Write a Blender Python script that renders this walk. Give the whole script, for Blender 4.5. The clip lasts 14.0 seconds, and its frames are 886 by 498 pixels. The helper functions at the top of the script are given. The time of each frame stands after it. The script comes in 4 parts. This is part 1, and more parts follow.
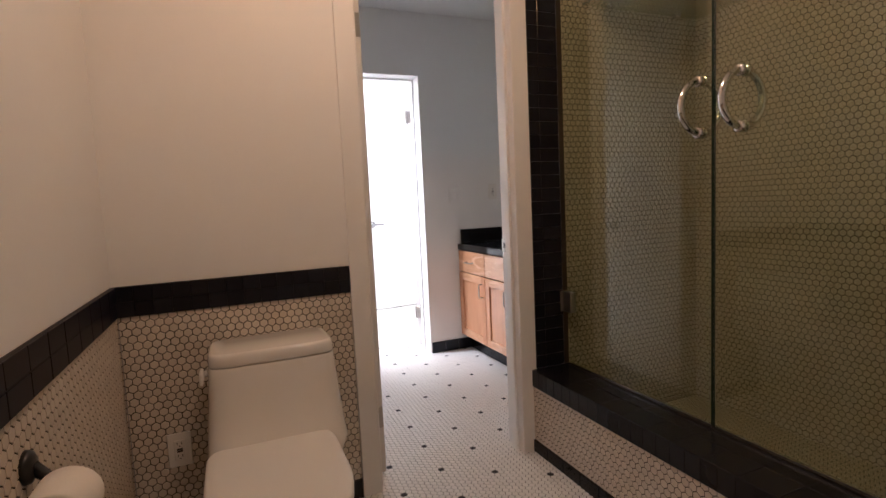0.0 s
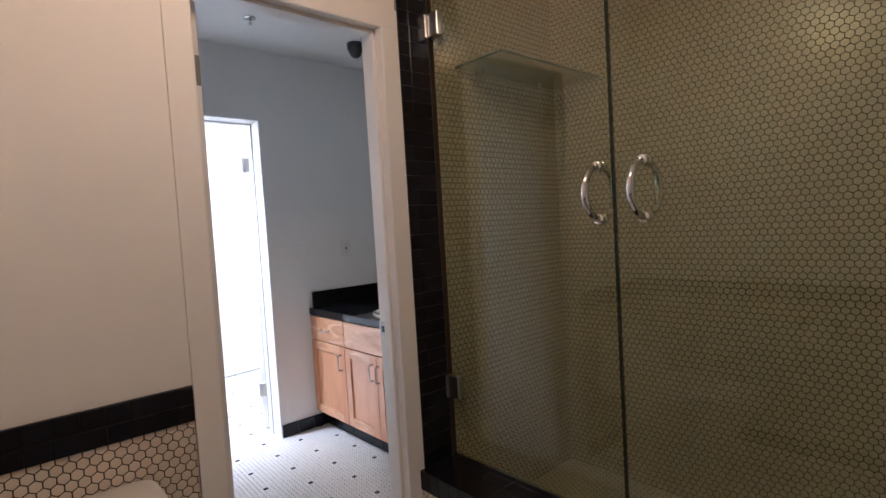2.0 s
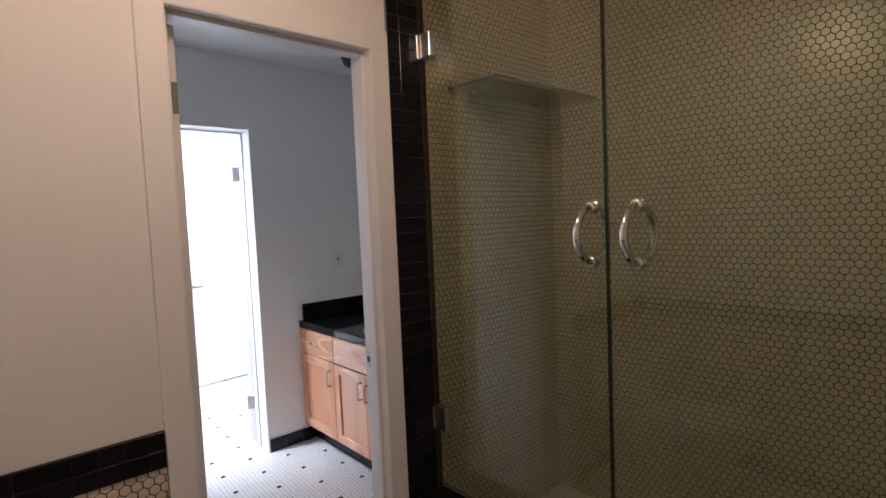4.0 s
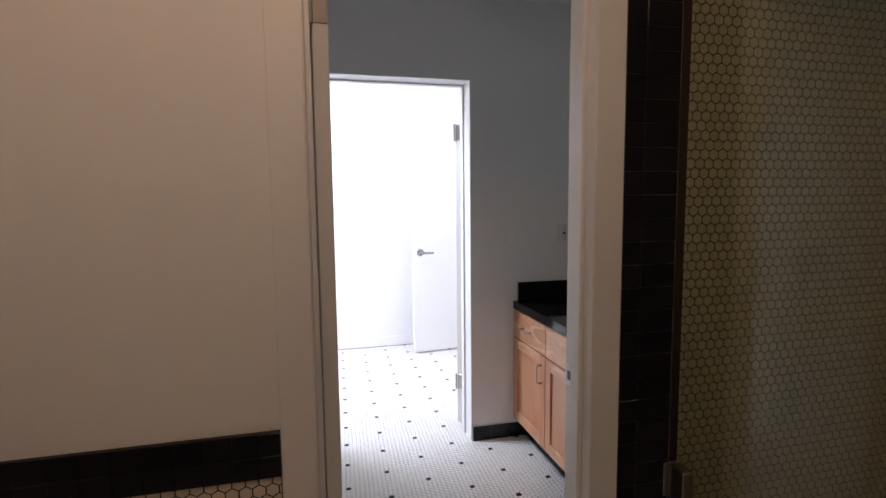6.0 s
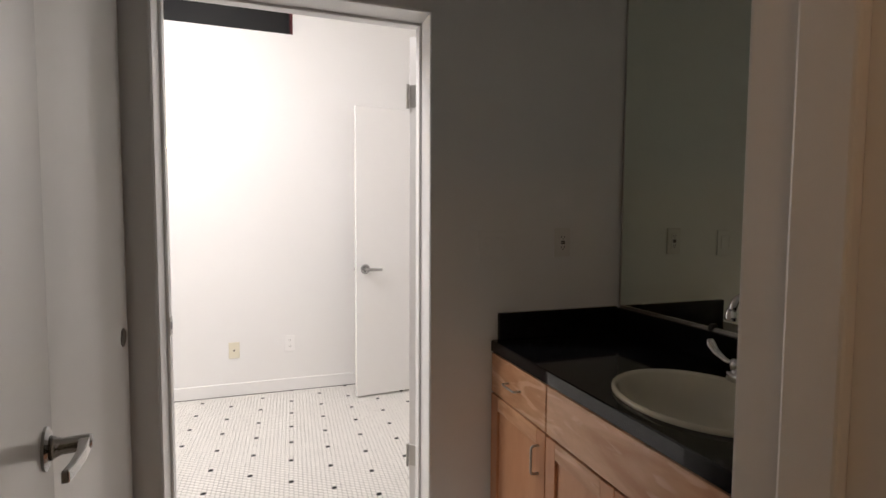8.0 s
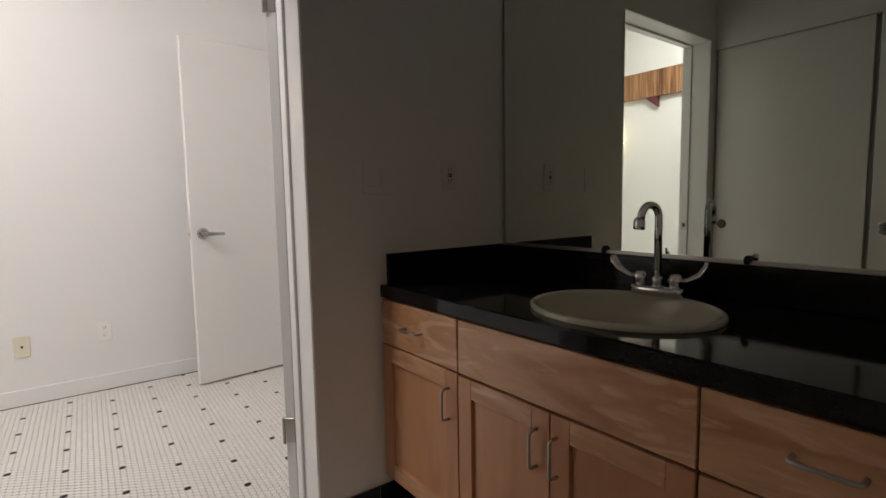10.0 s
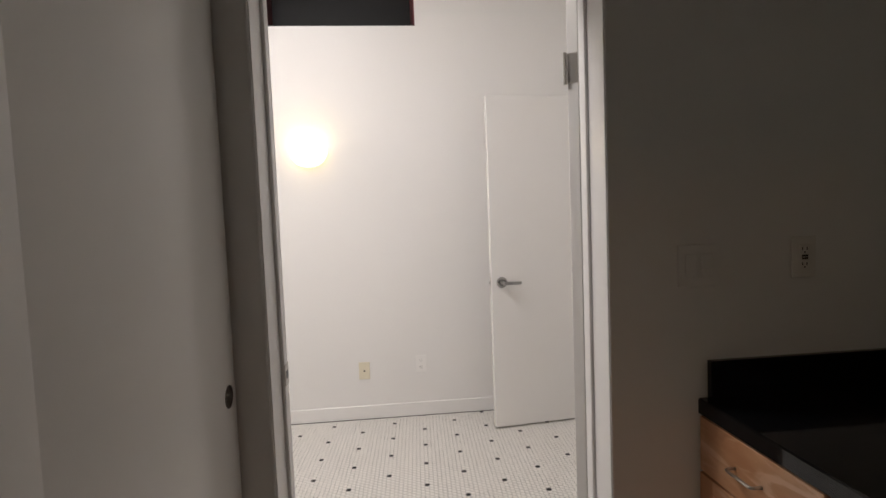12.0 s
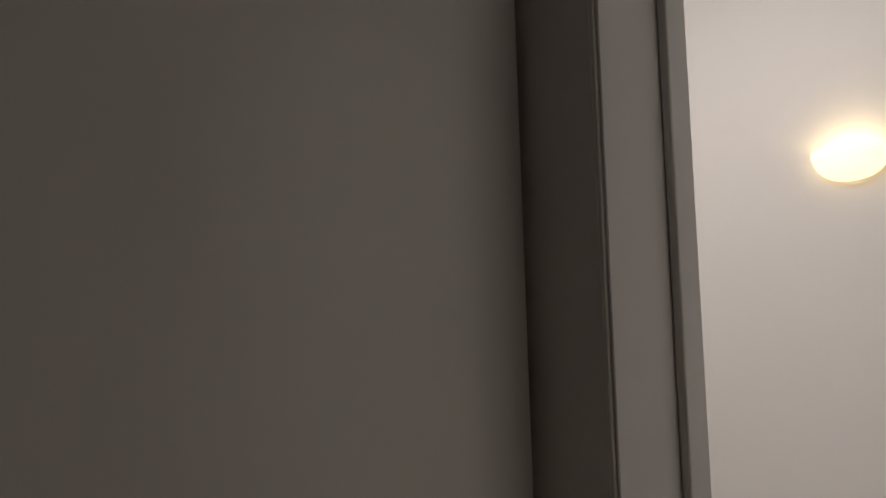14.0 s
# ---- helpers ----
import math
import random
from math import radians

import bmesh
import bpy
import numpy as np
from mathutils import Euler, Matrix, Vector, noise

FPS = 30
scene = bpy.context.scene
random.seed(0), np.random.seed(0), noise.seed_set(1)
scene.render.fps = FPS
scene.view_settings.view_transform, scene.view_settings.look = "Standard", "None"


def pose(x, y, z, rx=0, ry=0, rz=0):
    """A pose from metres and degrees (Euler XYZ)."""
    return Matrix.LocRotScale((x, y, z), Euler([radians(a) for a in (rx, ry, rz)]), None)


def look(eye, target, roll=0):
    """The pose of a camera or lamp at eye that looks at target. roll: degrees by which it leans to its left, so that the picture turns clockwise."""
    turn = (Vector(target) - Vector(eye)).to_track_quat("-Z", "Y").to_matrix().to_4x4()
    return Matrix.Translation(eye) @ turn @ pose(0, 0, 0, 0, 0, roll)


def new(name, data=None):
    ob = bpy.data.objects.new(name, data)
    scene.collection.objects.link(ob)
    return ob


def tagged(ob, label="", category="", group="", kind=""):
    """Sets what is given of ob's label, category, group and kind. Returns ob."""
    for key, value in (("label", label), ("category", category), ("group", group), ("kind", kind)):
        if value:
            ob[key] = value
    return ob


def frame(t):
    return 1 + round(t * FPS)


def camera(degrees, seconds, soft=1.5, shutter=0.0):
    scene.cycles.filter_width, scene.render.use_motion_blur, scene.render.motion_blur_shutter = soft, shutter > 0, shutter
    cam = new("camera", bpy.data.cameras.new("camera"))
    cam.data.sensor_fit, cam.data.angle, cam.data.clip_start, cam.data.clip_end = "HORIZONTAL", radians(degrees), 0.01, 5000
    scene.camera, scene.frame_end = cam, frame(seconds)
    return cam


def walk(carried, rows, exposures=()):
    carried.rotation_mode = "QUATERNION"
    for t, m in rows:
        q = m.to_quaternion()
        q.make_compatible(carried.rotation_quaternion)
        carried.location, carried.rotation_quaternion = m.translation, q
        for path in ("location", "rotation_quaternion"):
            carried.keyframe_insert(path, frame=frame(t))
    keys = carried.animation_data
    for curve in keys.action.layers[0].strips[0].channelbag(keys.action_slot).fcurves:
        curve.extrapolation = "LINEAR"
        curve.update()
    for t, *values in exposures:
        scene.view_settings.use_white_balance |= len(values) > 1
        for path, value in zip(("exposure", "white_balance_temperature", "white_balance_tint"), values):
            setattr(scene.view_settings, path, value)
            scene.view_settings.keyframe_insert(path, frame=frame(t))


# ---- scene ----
cam = camera(82.3, 14.0)
PATH = [
    (0, (-0.159, -0.033, 1.119), (0.606, 1.805, 0.934), -2.7),
    (0.5, (-0.179, 0.053, 1.109), (0.631, 1.872, 0.916), -2.7),
    (1, (-0.18, 0.14, 1.13), (0.694, 1.93, 0.957), -2.6),
    (1.5, (-0.171, 0.229, 1.196), (0.91, 1.906, 1.059), -3.1),
    (2, (-0.157, 0.312, 1.302), (1.175, 1.801, 1.207), -3.4),
    (2.2, (-0.144, 0.326, 1.347), (1.255, 1.753, 1.261), -3.3),
    (4.3, (-0.055, 0.334, 1.433), (1.238, 1.853, 1.294), -2.0),
    (4.5, (-0.029, 0.367, 1.426), (1.158, 1.968, 1.262), -2.4),
    (5, (0.076, 0.449, 1.426), (0.951, 2.23, 1.179), -4.1),
    (5.5, (0.204, 0.556, 1.409), (0.829, 2.444, 1.194), -2.1),
    (6, (0.319, 0.752, 1.374), (0.804, 2.683, 1.184), -0.6),
    (6.5, (0.417, 0.959, 1.37), (0.799, 2.912, 1.175), -0.2),
    (7, (0.519, 1.179, 1.362), (0.796, 3.151, 1.176), -0.5),
    (7.5, (0.6, 1.398, 1.323), (0.909, 3.367, 1.168), 0.7),
    (8, (0.585, 1.631, 1.276), (1.232, 3.52, 1.154), 0.3),
    (8.5, (0.549, 1.799, 1.213), (1.575, 3.513, 1.109), -0.5),
    (8.7, (0.508, 1.821, 1.204), (1.636, 3.468, 1.074), -0.7),
    (10.8, (0.539, 1.955, 1.042), (1.752, 3.533, 0.838), -0.9),
    (11, (0.545, 1.965, 1.083), (1.683, 3.598, 0.88), -0.9),
    (11.5, (0.565, 2.018, 1.226), (1.259, 3.884, 1.037), -1.9),
    (12, (0.586, 2.113, 1.327), (0.767, 4.101, 1.203), -2.2),
    (12.5, (0.576, 2.283, 1.36), (0.3, 4.263, 1.296), -2.1),
    (13, (0.577, 2.489, 1.374), (-0.151, 4.352, 1.354), -2.0),
    (13.5, (0.548, 2.765, 1.345), (-0.641, 4.371, 1.431), -1.3),
    (14.0, (0.49, 3.03, 1.365), (-1.03, 4.327, 1.472), -1.7),
]
EXPOSURES = (
    (0.0, 2.05, 5500, 16),
    (1.0, 2.1, 5350, 14),
    (2.0, 2.06, 4900, 12),
    (5.0, 1.7, 5000, 13),
    (6.0, 1.25, 5250, 13),
    (7.0, 0.92, 5600, 12),
    (7.5, 0.85, 5900, 12),
    (8.0, 0.48, 6300, 12),
    (8.5, 0.08, 6300, 12),
    (11.0, -0.1, 6400, 12),
    (12.5, -0.25, 6500, 12),
    (13.0, -0.45, 6600, 12),
    (14.0, -0.95, 6600, 13),
)
walk(cam, [(t, look(eye, target, roll)) for t, eye, target, roll in PATH], EXPOSURES)

# ---- world and lamps ----
WARM, NEUTRAL, SCONCE = (1.0, 0.48, 0.17), (1.0, 0.95, 0.92), (1.0, 0.80, 0.48)
P_BATH, P_ROOM, P_SCONCE, P_NIGHT = 2.6, 37.0, 0.85, 0.02

world = bpy.data.worlds.new("world")
scene.world = world
world.use_nodes = True
world.node_tree.nodes["Background"].inputs[0].default_value = (0.25, 0.3, 0.4, 1)
world.node_tree.nodes["Background"].inputs[1].default_value = P_NIGHT


def bulb(name, place, power, color, radius):
    data = bpy.data.lights.new(name, "POINT")
    data.energy, data.color, data.shadow_soft_size = power, color, radius
    ob = new(name, data)
    ob.location = place
    return ob


# ---- plan, in metres ----
XL, XR = -0.515, 1.995            # toilet room and the long right wall
XC = 0.174                      # closet front
YA, YA2 = 1.822, 1.944            # wall between toilet room and vanity room
YB, YB2 = 3.422, 3.586           # wall between vanity room and far room
YF = 5.477                      # back wall of the far room
XF = -1.3                       # its left wall
YS = -1.1                       # wall behind the walk's start
ZC, ZF = 2.45, 3.45             # ceilings
A0, A1, AZ = 0.305, 0.955, 2.030  # toilet doorway
B0, B1, BZ = 0.249, 1.148, 2.016  # far doorway
GX = 1.190                      # shower glass
SY = 0.14                       # near end of the shower
CURB = 0.371
BAND0, BAND1 = 0.802, 0.900

LAMPX, LAMPY = 0.32, 1.00        # ceiling lamp of the toilet room
bulb("bath_lamp_light", (LAMPX, LAMPY, ZC - 0.12), P_BATH, WARM, 0.05)
room_light = bpy.data.lights.new("room_lamp_light", "AREA")
room_light.energy, room_light.color, room_light.shape, room_light.size = P_ROOM, NEUTRAL, "DISK", 0.60
new("room_lamp_light", room_light).matrix_world = pose(-0.25, 3.90, 3.0)


# ---- materials ----
def material(name, color, rough=0.5, metal=0.0, grain=0.0, scale=40.0, bump=0.0, coat=0.0, blotch=0.0, spec=0.5):
    """A surface with fine grain and broad blotches in its colour, and fine relief."""
    m = bpy.data.materials.new(name)
    m.use_nodes = True
    nt = m.node_tree
    b = nt.nodes["Principled BSDF"]
    b.inputs["Roughness"].default_value, b.inputs["Metallic"].default_value = rough, metal
    b.inputs["Coat Weight"].default_value = coat
    b.inputs["Coat Roughness"].default_value = 0.08
    b.inputs["Specular IOR Level"].default_value = spec
    b.inputs["Base Color"].default_value = (*color, 1)
    geo = nt.nodes.new("ShaderNodeNewGeometry")
    if grain or blotch:
        fine, broad = nt.nodes.new("ShaderNodeTexNoise"), nt.nodes.new("ShaderNodeTexNoise")
        fine.inputs["Scale"].default_value, broad.inputs["Scale"].default_value = scale, 1.7
        broad.inputs["Detail"].default_value = 3
        for n in (fine, broad):
            nt.links.new(geo.outputs["Position"], n.inputs["Vector"])
        k1, k2, add = (nt.nodes.new("ShaderNodeMath") for _ in range(3))
        k1.operation, k2.operation, add.operation = "MULTIPLY_ADD", "MULTIPLY_ADD", "ADD"
        nt.links.new(fine.outputs["Fac"], k1.inputs[0])
        nt.links.new(broad.outputs["Fac"], k2.inputs[0])
        k1.inputs[1].default_value, k1.inputs[2].default_value = grain, -grain / 2
        k2.inputs[1].default_value, k2.inputs[2].default_value = blotch, 1 - blotch / 2
        nt.links.new(k1.outputs[0], add.inputs[0])
        nt.links.new(k2.outputs[0], add.inputs[1])
        mix = nt.nodes.new("ShaderNodeVectorMath")
        mix.operation = "SCALE"
        mix.inputs[0].default_value = color
        nt.links.new(add.outputs[0], mix.inputs["Scale"])
        nt.links.new(mix.outputs[0], b.inputs["Base Color"])
    if bump:
        n, bp = nt.nodes.new("ShaderNodeTexNoise"), nt.nodes.new("ShaderNodeBump")
        n.inputs["Scale"].default_value, n.inputs["Detail"].default_value = scale, 4
        nt.links.new(geo.outputs["Position"], n.inputs["Vector"])
        bp.inputs["Strength"].default_value, bp.inputs["Distance"].default_value = bump, 0.002
        nt.links.new(n.outputs["Fac"], bp.inputs["Height"])
        nt.links.new(bp.outputs["Normal"], b.inputs["Normal"])
    return m


def tile_material(name, color, rough, vary, spec=0.5):
    """Glazed tile whose shade differs a little from piece to piece."""
    m = material(name, color, rough, grain=0.05, scale=30, bump=0.02, spec=spec)
    nt = m.node_tree
    b = nt.nodes["Principled BSDF"]
    base = b.inputs["Base Color"].links[0].from_socket
    geo = nt.nodes.new("ShaderNodeNewGeometry")
    info = nt.nodes.new("ShaderNodeObjectInfo")
    total, fract, mul = (nt.nodes.new("ShaderNodeMath") for _ in range(3))
    scl = nt.nodes.new("ShaderNodeVectorMath")
    nt.links.new(geo.outputs["Random Per Island"], total.inputs[0])
    nt.links.new(info.outputs["Random"], total.inputs[1])
    fract.operation = "FRACT"
    nt.links.new(total.outputs[0], fract.inputs[0])
    mul.operation = "MULTIPLY_ADD"
    mul.inputs[1].default_value, mul.inputs[2].default_value = vary, 1 - vary / 2
    nt.links.new(fract.outputs[0], mul.inputs[0])
    scl.operation = "SCALE"
    nt.links.new(base, scl.inputs[0])
    nt.links.new(mul.outputs[0], scl.inputs["Scale"])
    nt.links.new(scl.outputs[0], b.inputs["Base Color"])
    return m


def wood_material(name, light, dark, rough, stretch, scale, coat=0.3, flame=0.0):
    """Veneer with long figure along the axis with the small stretch, and cross shimmer."""
    m = bpy.data.materials.new(name)
    m.use_nodes = True
    nt = m.node_tree
    b = nt.nodes["Principled BSDF"]
    b.inputs["Roughness"].default_value, b.inputs["Coat Weight"].default_value, b.inputs["Coat Roughness"].default_value = rough, coat, 0.15
    geo, mp = nt.nodes.new("ShaderNodeNewGeometry"), nt.nodes.new("ShaderNodeMapping")
    info = nt.nodes.new("ShaderNodeObjectInfo")
    off = nt.nodes.new("ShaderNodeVectorMath")
    off.operation = "MULTIPLY_ADD"
    nt.links.new(info.outputs["Random"], off.inputs[0])
    off.inputs[1].default_value = (3, 3, 3)
    nt.links.new(geo.outputs["Position"], off.inputs[2])
    mp.inputs["Scale"].default_value = stretch
    nt.links.new(off.outputs[0], mp.inputs["Vector"])
    n1, n2, ramp = nt.nodes.new("ShaderNodeTexNoise"), nt.nodes.new("ShaderNodeTexNoise"), nt.nodes.new("ShaderNodeValToRGB")
    n1.inputs["Scale"].default_value, n1.inputs["Detail"].default_value, n1.inputs["Distortion"].default_value = scale, 5, 0.8
    n2.inputs["Scale"].default_value, n2.inputs["Detail"].default_value = scale * 6, 3
    nt.links.new(mp.outputs[0], n1.inputs["Vector"])
    nt.links.new(mp.outputs[0], n2.inputs["Vector"])
    mix = nt.nodes.new("ShaderNodeMath")
    mix.operation = "MULTIPLY_ADD"
    nt.links.new(n2.outputs["Fac"], mix.inputs[0])
    mix.inputs[1].default_value = 0.25
    nt.links.new(n1.outputs["Fac"], mix.inputs[2])
    ramp.color_ramp.elements[0].position, ramp.color_ramp.elements[1].position = 0.47, 0.76
    ramp.color_ramp.elements[0].color, ramp.color_ramp.elements[1].color = (*dark, 1), (*light, 1)
    nt.links.new(mix.outputs[0], ramp.inputs[0])
    nt.links.new(ramp.outputs[0], b.inputs["Base Color"])
    if flame:
        curl, band, lit = nt.nodes.new("ShaderNodeTexNoise"), nt.nodes.new("ShaderNodeValToRGB"), nt.nodes.new("ShaderNodeMix")
        tilt = nt.nodes.new("ShaderNodeMapping")
        tilt.inputs["Rotation"].default_value, tilt.inputs["Scale"].default_value = (radians(24), 0, 0), (1, 1.6, 9)
        nt.links.new(off.outputs[0], tilt.inputs["Vector"])
        nt.links.new(tilt.outputs[0], curl.inputs["Vector"])
        curl.inputs["Scale"].default_value, curl.inputs["Detail"].default_value, curl.inputs["Distortion"].default_value = 2.3, 3, 1.8
        band.color_ramp.elements[0].position, band.color_ramp.elements[1].position = 0.555, 0.67
        nt.links.new(curl.outputs["Fac"], band.inputs[0])
        k = nt.nodes.new("ShaderNodeMath")
        k.operation = "MULTIPLY"
        k.inputs[1].default_value = flame
        nt.links.new(band.outputs[0], k.inputs[0])
        lit.data_type = "RGBA"
        nt.links.new(k.outputs[0], lit.inputs[0])
        nt.links.new(ramp.outputs[0], lit.inputs[6])
        lit.inputs[7].default_value = (0.90, 0.62, 0.42, 1)
        nt.links.new(lit.outputs[2], b.inputs["Base Color"])
    return m


def glowing(name, color, strength):
    m = bpy.data.materials.new(name)
    m.use_nodes = True
    b = m.node_tree.nodes["Principled BSDF"]
    b.inputs["Base Color"].default_value = (0.8, 0.78, 0.7, 1)
    b.inputs["Emission Color"].default_value, b.inputs["Emission Strength"].default_value = (*color, 1), strength
    return m


PAINT = material("painted_plaster", (0.84, 0.83, 0.812), 0.62, grain=0.02, scale=160, bump=0.12, blotch=0.03)
CEIL = material("ceiling_paint", (0.86, 0.85, 0.83), 0.8, grain=0.02, scale=120, bump=0.1, blotch=0.03)
TRIM = material("gloss_trim_paint", (0.84, 0.83, 0.815), 0.28, grain=0.015, scale=60, bump=0.04, blotch=0.02)
DOORP = material("gloss_door_paint", (0.83, 0.815, 0.79), 0.22, grain=0.015, scale=25, bump=0.05, blotch=0.02)
HEXW = tile_material("cream_wall_hexagon_glaze", (0.66, 0.585, 0.49), 0.25, 0.12)
HEXF = tile_material("white_floor_hexagon", (0.76, 0.74, 0.70), 0.45, 0.07, 0.35)
HEXB = tile_material("black_floor_hexagon", (0.022, 0.022, 0.024), 0.55, 0.2, 0.2)
BLACK = tile_material("black_tile_glaze", (0.010, 0.010, 0.014), 0.18, 0.4, 0.25)
BLACKD = tile_material("black_band_glaze", (0.008, 0.007, 0.012), 0.34, 0.4, 0.12)
GROUTW = material("dark_wall_grout", (0.028, 0.020, 0.013), 0.9, grain=0.3, scale=90, bump=0.3)
GROUTF = material("grey_floor_grout", (0.07, 0.064, 0.06), 0.9, grain=0.3, scale=90, bump=0.3, spec=0.1)
GROUTB = material("black_tile_grout", (0.24, 0.235, 0.245), 0.8, grain=0.4, scale=90, bump=0.3)
GROUTD = material("dark_band_grout", (0.045, 0.043, 0.045), 0.8, grain=0.4, scale=90, bump=0.3, spec=0.2)
GRANITE = material("polished_black_stone", (0.008, 0.008, 0.009), 0.07, grain=0.5, scale=300, spec=0.28)
MAPLE = wood_material("maple_veneer", (0.68, 0.345, 0.18), (0.57, 0.265, 0.125), 0.38, (3, 3, 0.6), 2.2)
MAPLEH = wood_material("maple_veneer_across", (0.76, 0.44, 0.25), (0.56, 0.27, 0.13), 0.34, (3, 1.1, 4.5), 2.2, flame=0.6)
BROWN = wood_material("striped_dark_veneer", (0.42, 0.22, 0.10), (0.13, 0.05, 0.02), 0.5, (6, 16, 0.7), 2.0)
REDWOOD = material("dark_red_lining", (0.10, 0.018, 0.022), 0.5, grain=0.2, scale=50)
# cabinet body darkened so that the gaps between the fronts read as shade
CABIN = material("cabinet_gap_shade", (0.10, 0.05, 0.025), 0.8)
CHROME = material("chrome", (0.75, 0.75, 0.75), 0.08, 1.0)
NICKEL = material("satin_nickel", (0.55, 0.53, 0.50), 0.3, 1.0)
STEEL = material("lever_steel", (0.42, 0.415, 0.41), 0.2, 1.0)
BRONZE = material("dark_bronze", (0.09, 0.075, 0.065), 0.35, 0.9)
CERAMIC = material("white_ceramic", (0.80, 0.77, 0.72), 0.09, coat=0.5, grain=0.01, scale=20)
SINKC = material("bone_ceramic", (0.66, 0.62, 0.50), 0.1, coat=0.5)
PLASTIC = material("white_plastic", (0.78, 0.76, 0.72), 0.35)
IVORY = material("ivory_plastic", (0.78, 0.73, 0.58), 0.35)
DARKP = material("black_plastic", (0.015, 0.015, 0.015), 0.3)
PAPER = material("tissue_paper", (0.80, 0.76, 0.70), 0.95, grain=0.05, scale=200, bump=0.2)
CARD = material("cardboard", (0.30, 0.22, 0.15), 0.9)
# near-black colour that stands in for darkness in the high opening
DARK = material("unlit_black", (0.004, 0.004, 0.005), 0.6)
SHADE = glowing("lit_sconce_glass", (1.0, 0.72, 0.30), 4.0)
DOME = glowing("lit_ceiling_glass", (1.0, 0.85, 0.65), 4.0)


def glass_material():
    m = bpy.data.materials.new("greenish_glass")
    m.use_nodes = True
    nt = m.node_tree
    nt.nodes.remove(nt.nodes["Principled BSDF"])
    out = nt.nodes["Material Output"]
    clear, shine, mix, facing = (nt.nodes.new("ShaderNodeBsdfTransparent"), nt.nodes.new("ShaderNodeBsdfGlossy"), nt.nodes.new("ShaderNodeMixShader"), nt.nodes.new("ShaderNodeLayerWeight"))
    clear.inputs[0].default_value = (0.885, 0.925, 0.845, 1)
    shine.inputs["Roughness"].default_value = 0.015
    facing.inputs["Blend"].default_value = 0.5
    power, gain = nt.nodes.new("ShaderNodeMath"), nt.nodes.new("ShaderNodeMath")
    power.operation, gain.operation = "POWER", "MULTIPLY_ADD"
    power.inputs[1].default_value = 3.5
    gain.inputs[1].default_value, gain.inputs[2].default_value = 0.9, 0.058
    nt.links.new(facing.outputs["Facing"], power.inputs[0])
    nt.links.new(power.outputs[0], gain.inputs[0])
    nt.links.new(gain.outputs[0], mix.inputs[0])
    nt.links.new(clear.outputs[0], mix.inputs[1])
    nt.links.new(shine.outputs[0], mix.inputs[2])
    nt.links.new(mix.outputs[0], out.inputs[0])
    return m


GLASS = glass_material()
HINGEM = material("worn_chrome", (0.42, 0.41, 0.40), 0.28, 1.0, bump=0.05)
GEDGE = material("dark_green_glass_edge", (0.02, 0.045, 0.035), 0.15)
MIRROR = material("mirror_silver", (0.82, 0.88, 0.79), 0.0, 1.0)


# ---- mesh helpers ----
def part(name, bm, mat, parent=None, label=""):
    """Links a bmesh as one mesh object under a thing or a part."""
    me = bpy.data.meshes.new(name)
    bm.to_mesh(me)
    bm.free()
    me.materials.append(mat)
    ob = new(name, me)
    ob.parent = parent
    return tagged(ob, label)


def thing(name, label, category, place=(0, 0, 0), turn=0, group=""):
    e = new(name)
    e.empty_display_size = 0.05
    e.matrix_world = pose(*place, 0, 0, turn)
    return tagged(e, label, category, group)


def structure(ob, label="", category=""):
    return tagged(ob, label, category, kind="structure")


def add_box(bm, x0, x1, y0, y1, z0, z1, bevel=0.0, seg=1):
    vs = [bm.verts.new((x, y, z)) for x in (x0, x1) for y in (y0, y1) for z in (z0, z1)]
    fs = [bm.faces.new([vs[i] for i in q]) for q in ((0, 1, 3, 2), (4, 6, 7, 5), (0, 4, 5, 1), (2, 3, 7, 6), (0, 2, 6, 4), (1, 5, 7, 3))]
    if bevel:
        es = list({e for f in fs for e in f.edges})
        bmesh.ops.bevel(bm, geom=es, offset=bevel, segments=seg, affect="EDGES", profile=0.5)
    return bm


def box(x0, x1, y0, y1, z0, z1, bevel=0.0, seg=1):
    return add_box(bmesh.new(), x0, x1, y0, y1, z0, z1, bevel, seg)


def smooth(ob):
    for p in ob.data.polygons:
        p.use_smooth = True
    return ob


def add_tube(bm, pts, radius, n=12, squash=1.0):
    """A round bar along pts; radius may be a list."""
    pts = [Vector(p) for p in pts]
    rad = radius if isinstance(radius, (list, tuple)) else [radius] * len(pts)
    rings, side = [], None
    for i, p in enumerate(pts):
        d = (pts[min(i + 1, len(pts) - 1)] - pts[max(i - 1, 0)]).normalized()
        if side is None:
            side = d.orthogonal().normalized()
        side = (side - d * side.dot(d)).normalized()
        up = d.cross(side)
        rings.append([bm.verts.new(p + rad[i] * (math.cos(a) * side + squash * math.sin(a) * up)) for a in (2 * math.pi * k / n for k in range(n))])
    for a, b in zip(rings, rings[1:]):
        for k in range(n):
            bm.faces.new((a[k], a[(k + 1) % n], b[(k + 1) % n], b[k]))
    bm.faces.new(rings[0][::-1])
    bm.faces.new(rings[-1])
    return bm


def add_loft(bm, loops, cap0=True, cap1=True):
    rings = [[bm.verts.new(v) for v in lp] for lp in loops]
    n = len(rings[0])
    for a, b in zip(rings, rings[1:]):
        for k in range(n):
            bm.faces.new((a[k], a[(k + 1) % n], b[(k + 1) % n], b[k]))
    if cap0:
        bm.faces.new(rings[0][::-1])
    if cap1:
        bm.faces.new(rings[-1])
    return bm


